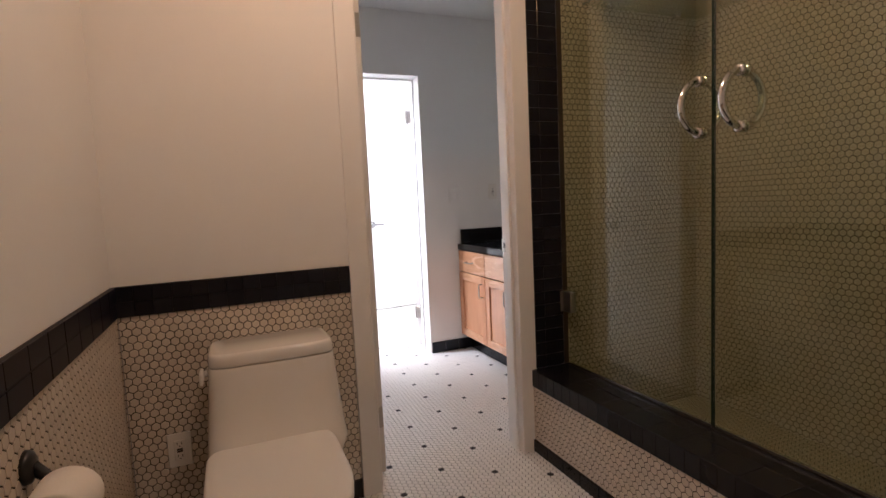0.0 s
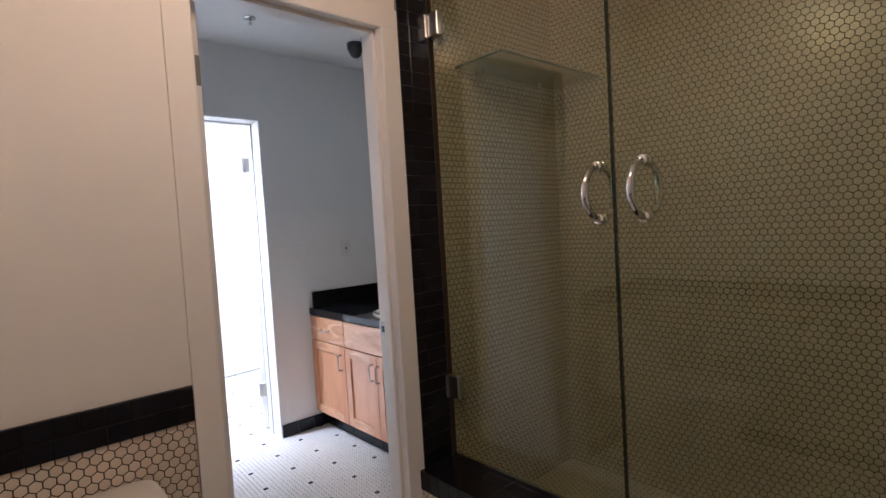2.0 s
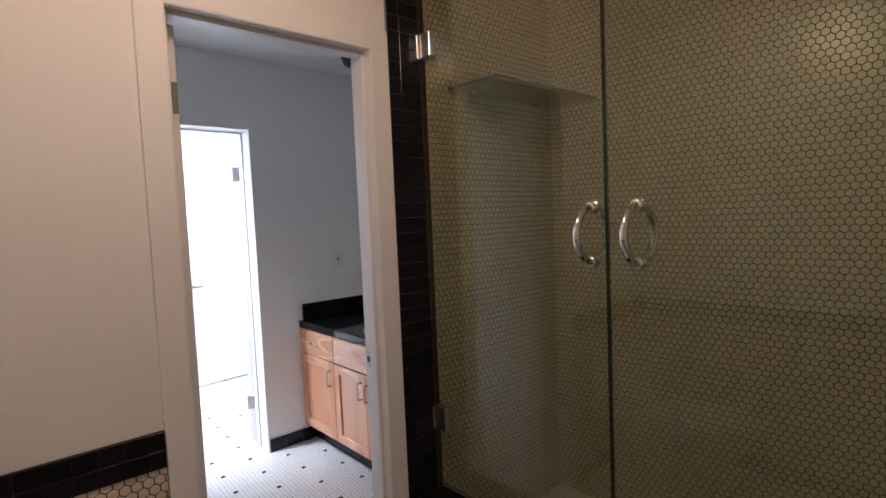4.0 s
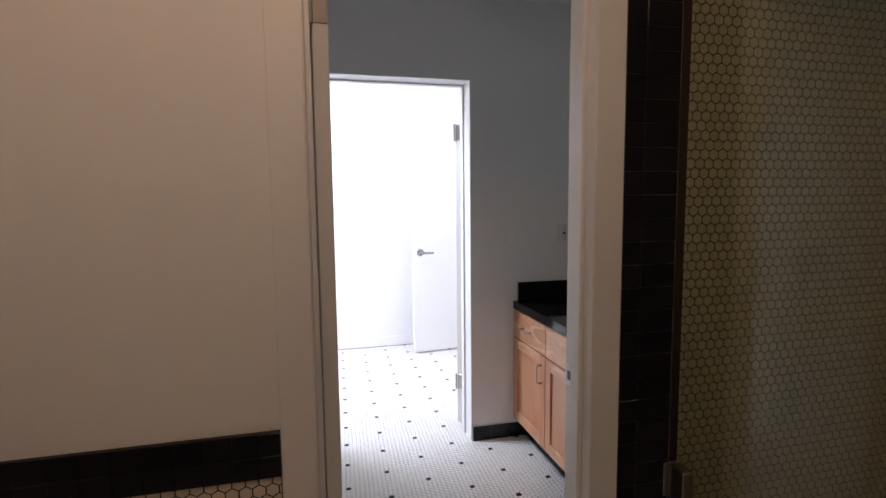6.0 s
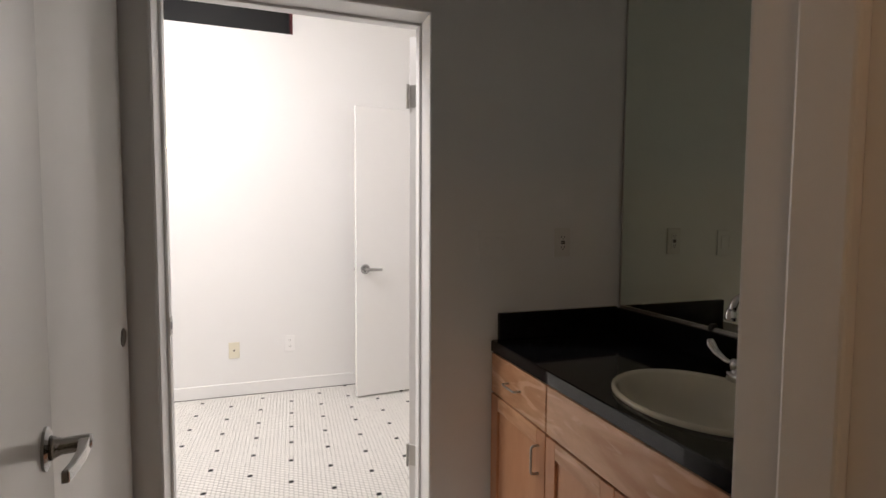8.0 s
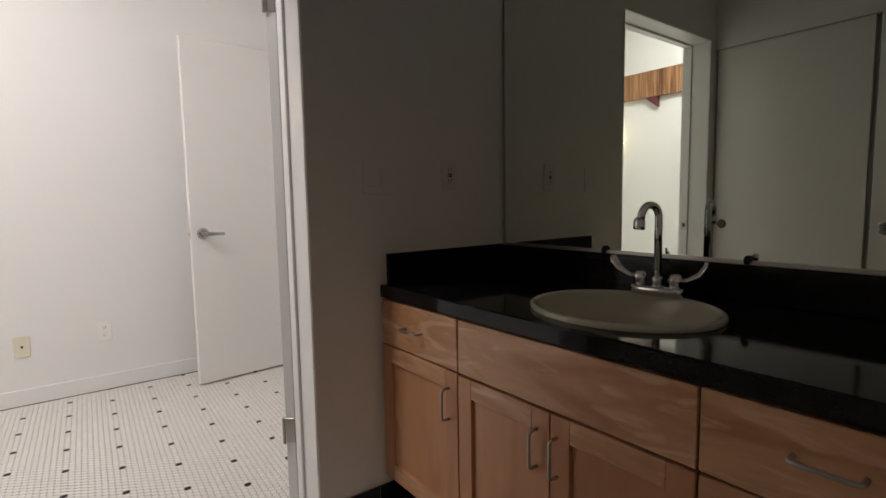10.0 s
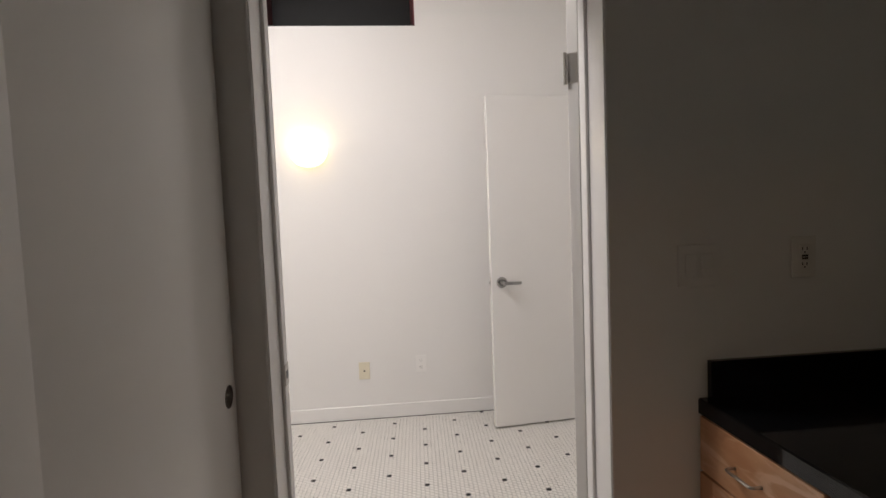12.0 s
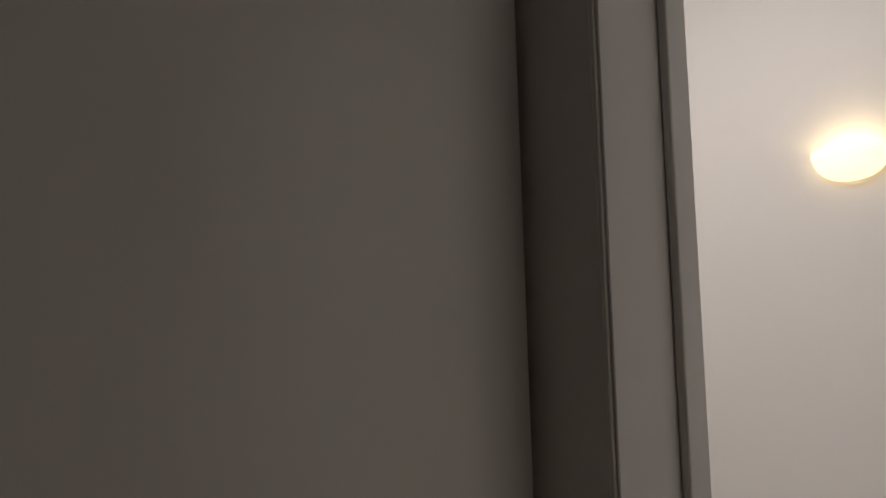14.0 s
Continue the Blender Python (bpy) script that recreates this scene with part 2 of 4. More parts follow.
def oval(cx, cy, rx, ry, z, n=32, power=2.0, a0=0.0):
    out = []
    for k in range(n):
        a = 2 * math.pi * k / n + a0
        c, s = math.cos(a), math.sin(a)
        out.append((cx + rx * math.copysign(abs(c) ** (2 / power), c), cy + ry * math.copysign(abs(s) ** (2 / power), s), z))
    return out


def holed_wall(name, x0, x1, y0, y1, z0, z1, along, holes, mat, label):
    """A wall as one mesh, with openings (a0, a1, b0, b1) through it."""
    bm = bmesh.new()
    lo, hi = (x0, x1) if along == "x" else (y0, y1)
    us = sorted({lo, hi, *[h[0] for h in holes], *[h[1] for h in holes]})
    vs = sorted({z0, z1, *[h[2] for h in holes], *[h[3] for h in holes]})
    for a, b in zip(us, us[1:]):
        run = []
        for c, d in zip(vs, vs[1:]):
            if any(h[0] <= a and b <= h[1] and h[2] <= c and d <= h[3] for h in holes):
                continue
            if run and abs(run[-1][1] - c) < 1e-9:
                run[-1][1] = d
            else:
                run.append([c, d])
        for c, d in run:
            if along == "x":
                add_box(bm, a, b, y0, y1, c, d)
            else:
                add_box(bm, x0, x1, a, b, c, d)
    bmesh.ops.remove_doubles(bm, verts=bm.verts, dist=1e-6)
    twins = {}
    for f in bm.faces:
        twins.setdefault(tuple(round(c, 4) for c in f.calc_center_median()), []).append(f)
    bmesh.ops.delete(bm, geom=[f for fs in twins.values() if len(fs) > 1 for f in fs], context="FACES")
    ob = part(name, bm, mat)
    return structure(ob, label, "wall")


# ---- shell ----
wall_a = holed_wall("wall_toilet_side", XL - 0.12, XR + 0.12, YA + 0.006, YA2, 0, ZC, "x", [(A0, A1, 0, AZ)], PAINT, "cream painted plaster wall with a doorway")
wall_b = holed_wall("wall_vanity_far", XF - 0.12, XR + 0.12, YB, YB2, 0, ZF, "x", [(B0, B1, 0, BZ)], PAINT, "white painted plaster wall with a doorway")
wall_f = holed_wall("wall_back", XF - 0.12, XR + 0.12, YF, YF + 0.35, 0, ZF, "x", [(-0.222, 0.763, 2.573, 3.2)], PAINT, "white painted back wall with a high dark opening")
wall_r = structure(part("wall_right", box(XR + 0.006, XR + 0.12, YS - 0.1, YF, 0, ZF), PAINT), "long white painted plaster wall", "wall")
wall_l = structure(part("wall_left", box(XL - 0.12, XL - 0.006, YS - 0.1, YA + 0.006, 0, ZC), PAINT), "cream painted plaster wall", "wall")
wall_s = structure(part("wall_behind", box(XL - 0.12, XR + 0.006, YS - 0.1, YS, 0, ZC), PAINT), "plain painted plaster wall", "wall")
wall_sh = structure(part("wall_shower_end", box(GX - 0.05, XR + 0.006, YS, SY, 0, ZC), PAINT), "plain wall closing the shower", "wall")
wall_fl = structure(part("wall_far_room_side", box(XF - 0.12, XF, YB2, YF, 0, ZF), PAINT), "white painted side wall", "wall")
ceiling_1 = structure(part("ceiling", box(XL - 0.12, XR + 0.006, YS - 0.1, YB, ZC, ZC + 0.1), CEIL), "white painted ceiling", "ceiling")
ceiling_2 = structure(part("ceiling", box(XF - 0.12, XR + 0.12, YB, YF + 0.35, ZF, ZF + 0.1), CEIL), "high white painted ceiling", "ceiling")
closet_back = structure(part("wall_closet", box(-0.45, -0.40, YA2, YB, 0, ZC), PAINT), "plain closet back wall", "wall")

floor = structure(part("floor", box(XF - 0.12, XR + 0.12, YS - 0.1, YF + 0.35, -0.12, -0.0016), GROUTF), "white hexagon mosaic floor with black dots and grey grout", "floor")

# lining of the high dark opening
bm = bmesh.new()
add_box(bm, -0.222, -0.205, YF - 0.002, YF + 0.34, 2.573, 3.2)
add_box(bm, 0.751, 0.763, YF - 0.002, YF + 0.34, 2.573, 3.2)
structure(part("trim", bm, REDWOOD, wall_f, "dark red lining boards"))
# sill and sheet behind it carry the opening's darkness in their colour
structure(part("trim", box(-0.205, 0.751, YF + 0.002, YF + 0.34, 2.573, 2.579), DARK, wall_f, "sill board coloured black to match the unlit opening"))
structure(part("backdrop", box(-0.3, 0.95, YF + 0.351, YF + 0.37, 2.5, 3.3), DARK), "black sheet standing in for the unlit space beyond the high opening", "backdrop")


# ---- door linings, casings and leaves ----
def bead(x0, x1, z, y, out, parent, w=0.0065):
    """A slim rounded edge bead round a doorway on the face y; out is -1 or 1."""
    prof = ((0.0, 0.003), (0.001, 0.0045), (w - 0.002, 0.0045), (w, 0.002), (w, 0.0), (0.0, 0.0))
    for route in ([(x0, 0, -1, 0), (x0, z, -1, 1)], [(x1, 0, 1, 0), (x1, z, 1, 1)], [(x0, z, -1, 1), (x1, z, 1, 1)]):
        bm = bmesh.new()
        add_loft(bm, [[(px + sx * u, y + out * d, pz + sz * u) for u, d in prof] for px, pz, sx, sz in route])
        bmesh.ops.recalc_face_normals(bm, faces=bm.faces)
        structure(part("door_bead", bm, TRIM, parent, "slim white edge bead"))


def flat_casing(x0, xa, x1, xb, z, h, y0, y1, parent):
    """Flat boards flush round a doorway, from x0 and x1 out to xa and xb."""
    for a, b, c, d in ((xa, x0, 0, z), (x1, xb, 0, z), (xa, xb, z, z + h)):
        structure(part("door_casing", box(a, b, y0, y1, c, d, 0.0015), PAINT, parent, "flat painted casing board"))


def lining(x0, x1, z, y0, y1, stop0, stop1, parent, proud=0.013):
    t = 0.003
    bm = bmesh.new()
    add_box(bm, x0, x0 + t, y0, y1, 0, z, 0.001)
    add_box(bm, x1 - t, x1, y0, y1, 0, z, 0.001)
    add_box(bm, x0 + t, x1 - t, y0, y1, z - t, z, 0.001)
    structure(part("door_jamb", bm, TRIM, parent, "white gloss jamb lining"))
    bm = bmesh.new()
    add_box(bm, x0 + t, x0 + t + proud, stop0, stop1, 0, z - t, 0.003, 2)
    add_box(bm, x1 - t - proud, x1 - t, stop0, stop1, 0, z - t, 0.003, 2)
    add_box(bm, x0 + t + proud, x1 - t - proud, stop0, stop1, z - t - proud, z - t, 0.003, 2)
    structure(part("door_stop", bm, TRIM, parent, "white door stop strip"))


def lever(parent, x, y, z, side, toward, mat=STEEL):
    """A lever on the face y of a leaf; side is -1 or 1 along y, toward is the way the lever points along x."""
    h = part("door_handle", add_tube(bmesh.new(), [(x, y, z), (x, y + side * 0.004, z), (x, y + side * 0.008, z)], [0.034, 0.034, 0.027], 28), mat, parent, "round rose with a straight lever")
    stem = part("lever_stem", add_tube(bmesh.new(), [(x, y + side * d, z) for d in (0.008, 0.016, 0.022, 0.058, 0.062)], [0.020, 0.0155, 0.013, 0.013, 0.010], 20), mat, h, "round chrome stem")
    smooth(stem)
    sec = lambda u, d, dz, w, k: [(x + toward * u, y + side * (d + a), z + dz + c) for a, c in ((-w, -k), (w, -k), (w, k), (-w, k))]
    bm = add_loft(bmesh.new(), [sec(-0.013, 0.050, 0, 0.007, 0.010), sec(0.010, 0.052, 0, 0.008, 0.011), sec(0.045, 0.052, -0.002, 0.006, 0.010), sec(0.085, 0.046, -0.004, 0.005, 0.009), sec(0.112, 0.040, -0.004, 0.005, 0.009)])
    bmesh.ops.recalc_face_normals(bm, faces=bm.faces)
    bmesh.ops.bevel(bm, geom=list(bm.edges), offset=0.0018, segments=2, affect="EDGES", profile=0.5)
    part("lever", bm, mat, h, "flat tapered chrome lever")
    return h


def leaf(name, label, w, h, pivot, angle, z_handle, hinges, t=0.036, gap=0.012, mat=DOORP):
    """A flush leaf; it runs along its own x from the pivot, its thickness towards +y."""
    e = thing(name, label, "door", (*pivot, 0), angle)
    part("panel", box(0, w, 0, t, gap, gap + h, 0.0018), mat, e)
    part("edge_latch", box(w - 0.002, w + 0.001, t / 2 - 0.012, t / 2 + 0.012, z_handle - 0.028, z_handle + 0.028, 0.001), NICKEL, e, "latch plate with its bolt")
    part("latch_bolt", box(w + 0.001, w + 0.011, t / 2 - 0.006, t / 2 + 0.006, z_handle - 0.009, z_handle + 0.009, 0.002), CHROME, e)
    lever(e, w - 0.065, t, z_handle, 1, -1)
    lever(e, w - 0.065, 0, z_handle, -1, -1)
    for z in hinges:
        hg = part("hinge", box(-0.003, 0.0015, 0.002, t - 0.002, z - 0.045, z + 0.045, 0.001), NICKEL, e, "painted-edge steel butt hinge")
        part("hinge_pin", add_tube(bmesh.new(), [(-0.006, t + 0.004, z - 0.048), (-0.006, t + 0.004, z + 0.048)], 0.006, 12), NICKEL, hg)
    return e


def strike(x, y, z, face, parent):
    bm = box(min(x, x + face * 0.002), max(x, x + face * 0.002), y - 0.022, y + 0.022, z - 0.03, z + 0.03, 0.0008)
    pl = part("strike_plate", bm, NICKEL, parent, "steel strike plate with a dark latch hole")
    part("latch_hole", box(min(x + face * 0.002, x + face * 0.003), max(x + face * 0.002, x + face * 0.003), y - 0.010, y + 0.008, z - 0.012, z + 0.012), DARKP, pl)


door_1 = structure(thing("door_1", "white moulded frame of the toilet doorway", "door frame"))
lining(A0, A1, AZ, YA - 0.004, YA2, YA + 0.034, YA2 - 0.046, door_1)
flat_casing(A0, 0.2345, A1, 1.029, AZ, 0.070, YA - 0.004, YA + 0.006, door_1)
bead(A0, A1, AZ, YA2, 1, door_1)
strike(A1 - 0.003, YA2 - 0.02, 0.915, -1, door_1)

leaf_1 = leaf("toilet_door", "open white flush door with a chrome lever, swung into the vanity room", 0.69, 2.005, (0.361, 1.942), 100.3, 0.914, (0.25, 1.81))

door_2 = structure(thing("door_2", "white moulded frame of the far doorway", "door frame"))
lining(B0, B1, BZ, YB - 0.002, YB2, YB + 0.106, YB2 - 0.012, door_2, 0.010)
bead(B0, B1, BZ, YB, -1, door_2)
bead(B0, B1, BZ, YB2, 1, door_2)
strike(B0 + 0.013, YB2 - 0.036, 0.905, 1, door_2)

leaf_2 = leaf("far_room_door", "open white flush door, folded back behind the far doorway", 0.88, 1.995, (1.160, 3.642), 47, 0.90, (0.27, 1.770))
leaf_3 = leaf("entry_door", "open white flush door with a chrome lever, standing out from the side wall", 0.80, 2.03, (1.944, 5.268), 186, 0.916, (0.25, 1.0, 1.8))

# ---- baseboards of the far room ----
def board(name, x0, x1, y0, y1, h, mat=TRIM, label="white painted baseboard"):
    structure(part(name, box(x0, x1, y0, y1, 0, h, 0.003), mat), label, "baseboard")


board("baseboard", XF, XR + 0.004, YF - 0.014, YF, 0.092)
board("baseboard", XF, XF + 0.014, YB2, YF - 0.014, 0.092)
board("baseboard", XR - 0.008, XR + 0.006, YB2 + 0.014, YF - 0.014, 0.092)
board("baseboard", XF + 0.014, B0 - 0.008, YB2, YB2 + 0.014, 0.092)

structure(part("floor_joint", box(XF + 0.014, XR - 0.008, YF - 0.0165, YF - 0.0145, -0.001, 0.0035), GROUTF), "thin dark joint along the baseboard", "trim")

# ---- closet with sliding doors ----
structure(part("closet_header", box(XC - 0.10, XC, YA2, YB, 1.98, ZC), PAINT), "plain white header over the closet doors", "wall")
structure(part("closet_trim", box(XC - 0.002, XC + 0.008, YA2 + 0.001, YB - 0.001, 1.970, 1.982, 0.002), TRIM), "thin white edge of the closet header", "trim")


def closet_door(y0, y1, x, ypull, metal):
    e = thing("sliding_closet_door", "white flush sliding closet door with a round finger pull", "closet door", (x, (y0 + y1) / 2, 0), group="sliding closet doors")
    c = (y0 + y1) / 2
    part("panel", box(-0.032, 0, y0 - c, y1 - c, 0.012, 1.968, 0.002), DOORP, e)
    disc = lambda r, d: [(d, ypull - c + r * math.cos(2 * math.pi * k / 28), 0.914 + r * math.sin(2 * math.pi * k / 28)) for k in range(28)]
    bm = add_loft(bmesh.new(), [disc(0.028, -0.001), disc(0.028, 0.0012), disc(0.023, 0.0020), disc(0.019, 0.0008)])
    p = part("finger_pull", bm, metal, e, "round recessed metal finger pull")
    part("pull_cup", add_loft(bmesh.new(), [disc(0.0185, 0.0010), disc(0.0185, 0.0013)]), metal, p)
    return e


closet_door(2.66, YB - 0.010, XC - 0.008, YB - 0.062, BRONZE)
closet_door(YA2 + 0.01, 2.72, XC - 0.048, 2.04, material("pale_satin_metal", (0.75, 0.73, 0.68), 0.5, 0.3))

# ---- vanity ----
VX, VT = 1.42, 0.802             # cabinet fronts, worktop height
V0, V1 = YA2 + 0.003, YB - 0.004


def bar_pull(parent, x, y, z, length, along):
    """A small bowed bar pull standing off a front that faces -x."""
    h = length / 2
    d = (0, 1, 0) if along == "y" else (0, 0, 1)
    at = lambda u, out: (x - out, y + d[1] * u, z + d[2] * u)
    pts = [at(-h, 0.0), at(-h, 0.018), at(-h * 0.93, 0.025), at(-h * 0.8, 0.027), at(h * 0.8, 0.027), at(h * 0.93, 0.025), at(h, 0.018), at(h, 0.0)]
    return smooth(part("pull", add_tube(bmesh.new(), pts, 0.0042, 10), NICKEL, parent, "slim satin metal bar pull"))


def slab_front(name, parent, y0, y1, z0, z1, label):
    return part(name, box(VX - 0.019, VX, y0 + 0.0015, y1 - 0.0015, z0 + 0.0015, z1 - 0.0015, 0.002), MAPLEH, parent, label)


def shaker_door(parent, y0, y1, z0, z1, pull_y):
    y0, y1, z0, z1, r = y0 + 0.0015, y1 - 0.0015, z0 + 0.0015, z1 - 0.0015, 0.055
    d = part("cabinet_door", box(VX - 0.010, VX - 0.002, y0 + r - 0.004, y1 - r + 0.004, z0 + r - 0.004, z1 - r + 0.004), MAPLE, parent, "maple door with a recessed flat panel")
    for a in (y0, y1 - r):
        part("stile", box(VX - 0.020, VX, a, a + r, z0, z1, 0.0015), MAPLE, d)
    for a in (z0, z1 - r):
        part("rail", box(VX - 0.020, VX, y0 + r, y1 - r, a, a + r, 0.0015), MAPLEH, d)
    bar_pull(d, VX - 0.020, pull_y, z1 - 0.098, 0.092, "z")
    return d


def unit(label, y0, y1, kind, ztop=0.755):
    e = thing("vanity_cabinet", label, "bathroom cabinet", (VX, (y0 + y1) / 2, 0), group="vanity cabinets")
    e.matrix_world = Matrix()
    part("body", box(VX + 0.001, XR - 0.002, y0 + 0.001, y1 - 0.001, 0.115, 0.63 if kind == "sink" else ztop), CABIN, e)
    part("side_panel", box(VX + 0.0005, VX + 0.03, y0 + 0.0005, y0 + 0.003, 0.115, ztop), MAPLE, e)
    m = (y0 + y1) / 2
    if kind == "drawer_door":
        d = slab_front("drawer", e, y0, y1, 0.598, 0.754, "flat maple drawer front")
        bar_pull(d, VX - 0.019, m + 0.012, 0.675, 0.092, "y")
        shaker_door(e, y0, y1, 0.115, 0.595, y0 + 0.040)
    elif kind == "sink":
        slab_front("false_front", e, y0, y1, 0.597, 0.754, "flat maple false drawer front with rippled grain")
        shaker_door(e, m, y1, 0.115, 0.593, m + 0.040)
        shaker_door(e, y0, m, 0.115, 0.593, m - 0.022)
    else:
        for z0, z1 in ((0.597, 0.754), (0.36, 0.594), (0.115, 0.357)):
            d = slab_front("drawer", e, y0, y1, z0, z1, "flat maple drawer front")
            bar_pull(d, VX - 0.019, m, (z0 + z1) / 2 + 0.01, 0.092, "y")
    return e


unit("honey maple cabinet with one drawer over one panelled door", 3.005, V1, "drawer_door")
unit("honey maple sink cabinet with a false front over two panelled doors", 2.328, 3.003, "sink")
unit("honey maple cabinet with a stack of drawers under black stone", V0, 2.326, "drawers")

SX, SYC, SRX, SRY = 1.648, 2.645, 0.208, 0.244   # basin centre and half sizes
top = thing("worktop", "polished black stone vanity worktop with low splashbacks", "worktop")
bm = bmesh.new()
n = 48
outer, x0, x1 = [], VX - 0.022, XR - 0.002
for k in range(n):
    a = 2 * math.pi * (k + 0.5) / n
    c, s = math.cos(a), math.sin(a)
    sc = min((x1 - SX) / c if c > 0 else (x0 - SX) / c, (V1 - SYC) / s if s > 0 else (V0 - SYC) / s)
    outer.append((SX + c * sc, SYC + s * sc))
for cx, cy in ((x0, V0), (x0, V1), (x1, V0), (x1, V1)):
    k = min(range(n), key=lambda i: (outer[i][0] - cx) ** 2 + (outer[i][1] - cy) ** 2)
    outer[k] = (cx, cy)
inner = [(SX + (SRX - 0.012) * math.cos(2 * math.pi * (k + 0.5) / n), SYC + (SRY - 0.012) * math.sin(2 * math.pi * (k + 0.5) / n)) for k in range(n)]
loops = [[(x, y, VT - 0.042) for x, y in inner], [(x, y, VT - 0.042) for x, y in outer], [(x, y, VT - 0.004) for x, y in outer],
         [(min(max(x, x0 + 0.004), x1), y, VT) for x, y in outer], [(x, y, VT) for x, y in inner], [(x, y, VT - 0.042) for x, y in inner]]
add_loft(bm, loops, False, False)
bmesh.ops.remove_doubles(bm, verts=bm.verts, dist=1e-6)
bmesh.ops.recalc_face_normals(bm, faces=bm.faces)
part("slab", bm, GRANITE, top)
part("splashback", box(XR - 0.024, XR - 0.002, V0, V1, VT + 0.0005, 0.902, 0.002), GRANITE, top, "low black stone splashback under the mirror")
part("side_splash", box(VX + 0.004, XR - 0.025, V1 - 0.020, V1, VT + 0.0005, 0.908, 0.002), GRANITE, top, "low black stone side splash")

basin = thing("washbasin", "oval bone ceramic drop-in washbasin set in black stone", "sink")
prof = ((1.0, 0.0005), (1.004, 0.006), (0.995, 0.012), (0.970, 0.0145), (0.945, 0.013), (0.925, 0.004), (0.90, -0.025), (0.80, -0.085), (0.58, -0.125), (0.25, -0.14), (0.09, -0.143))
bm = bmesh.new()
add_loft(bm, [oval(SX + (0.012 if f < 0.9 else 0.0) * -1, SYC, SRX * f - (0.012 if f < 0.9 else 0), SRY * f, VT + dz, 56) for f, dz in prof], False, True)
bm.normal_update()
smooth(part("bowl", bm, SINKC, basin))
smooth(part("drain", add_tube(bmesh.new(), [(SX - 0.012, SYC, VT - 0.1435), (SX - 0.012, SYC, VT - 0.139)], [0.024, 0.022], 24), CHROME, basin, "chrome drain ring"))

tap = thing("faucet", "chrome gooseneck faucet with two wrist blade levers on the basin rim", "faucet")
FX, FY, FZ = 1.848, 2.662, VT + 0.014
bm = bmesh.new()
add_loft(bm, [oval(FX, FY, 0.027, 0.076, FZ - 0.002, 28, 3.2), oval(FX, FY, 0.028, 0.077, FZ + 0.016, 28, 3.6), oval(FX, FY, 0.024, 0.073, FZ + 0.022, 28, 3.6)])
smooth(part("base_plate", bm, CHROME, tap))
pts = [(FX, FY, FZ + 0.018), (FX, FY, FZ + 0.19)] + [(FX - 0.032 + 0.032 * math.cos(a), FY + 0.007 - 0.007 * math.cos(a), FZ + 0.215 + 0.034 * math.sin(a)) for a in (math.pi * k / 12 for k in range(0, 12))]
end = Vector(pts[-1])
pts += [tuple(end + Vector((-0.004, 0.002, -0.020)))]
smooth(part("spout", add_tube(bmesh.new(), pts, 0.0105, 16), CHROME, tap))
smooth(part("aerator", add_tube(bmesh.new(), [tuple(end + Vector((-0.003, 0.002, -0.012))), tuple(end + Vector((-0.0045, 0.003, -0.016))), tuple(end + Vector((-0.0055, 0.0035, -0.036))), tuple(end + Vector((-0.006, 0.0038, -0.041)))], [0.0125, 0.0155, 0.0155, 0.0135], 18), CHROME, tap))
smooth(part("collar", add_tube(bmesh.new(), [(FX, FY, FZ + 0.018), (FX, FY, FZ + 0.045), (FX, FY, FZ + 0.05)], [0.017, 0.015, 0.012], 16), CHROME, tap))
for s in (-1, 1):
    y = FY + s * 0.052
    hub = smooth(part("valve", add_tube(bmesh.new(), [(FX, y, FZ + 0.016), (FX, y, FZ + 0.034), (FX, y, FZ + 0.044), (FX, y, FZ + 0.056), (FX, y, FZ + 0.060)], [0.016, 0.017, 0.021, 0.015, 0.010], 12), CHROME, tap))
    blade = add_tube(bmesh.new(), [(FX, y + s * 0.008, FZ + 0.044), (FX - 0.003, y + s * 0.035, FZ + 0.049), (FX - 0.006, y + s * 0.066, FZ + 0.066), (FX - 0.008, y + s * 0.082, FZ + 0.086), (FX - 0.008, y + s * 0.086, FZ + 0.100)], [0.006, 0.007, 0.011, 0.013, 0.008], 12, 0.45)
    smooth(part("blade_lever", blade, CHROME, hub, "long white-edged chrome blade lever"))

glass = thing("wall_mirror", "large frameless wall mirror resting on the black splashback", "mirror")
part("pane", box(XR - 0.004, XR + 0.004, V0 + 0.004, V1 - 0.012, 0.910, 2.36), MIRROR, glass)
part("channel", box(XR - 0.010, XR - 0.0045, V0 + 0.004, V1 - 0.012, 0.903, 0.913), NICKEL, glass, "slim metal channel along the foot of the mirror")
part("edge_strip", box(XR - 0.006, XR + 0.004, V1 - 0.0115, V1 - 0.004, 0.910, 2.36), NICKEL, glass)
for y in (2.485, 2.93):
    part("clip", add_tube(bmesh.new(), [(XR - 0.018, y, 0.908), (XR - 0.009, y, 0.916), (XR - 0.009, y, 0.926)], [0.008, 0.011, 0.006], 12), DARKP, glass, "small dark mirror clip")


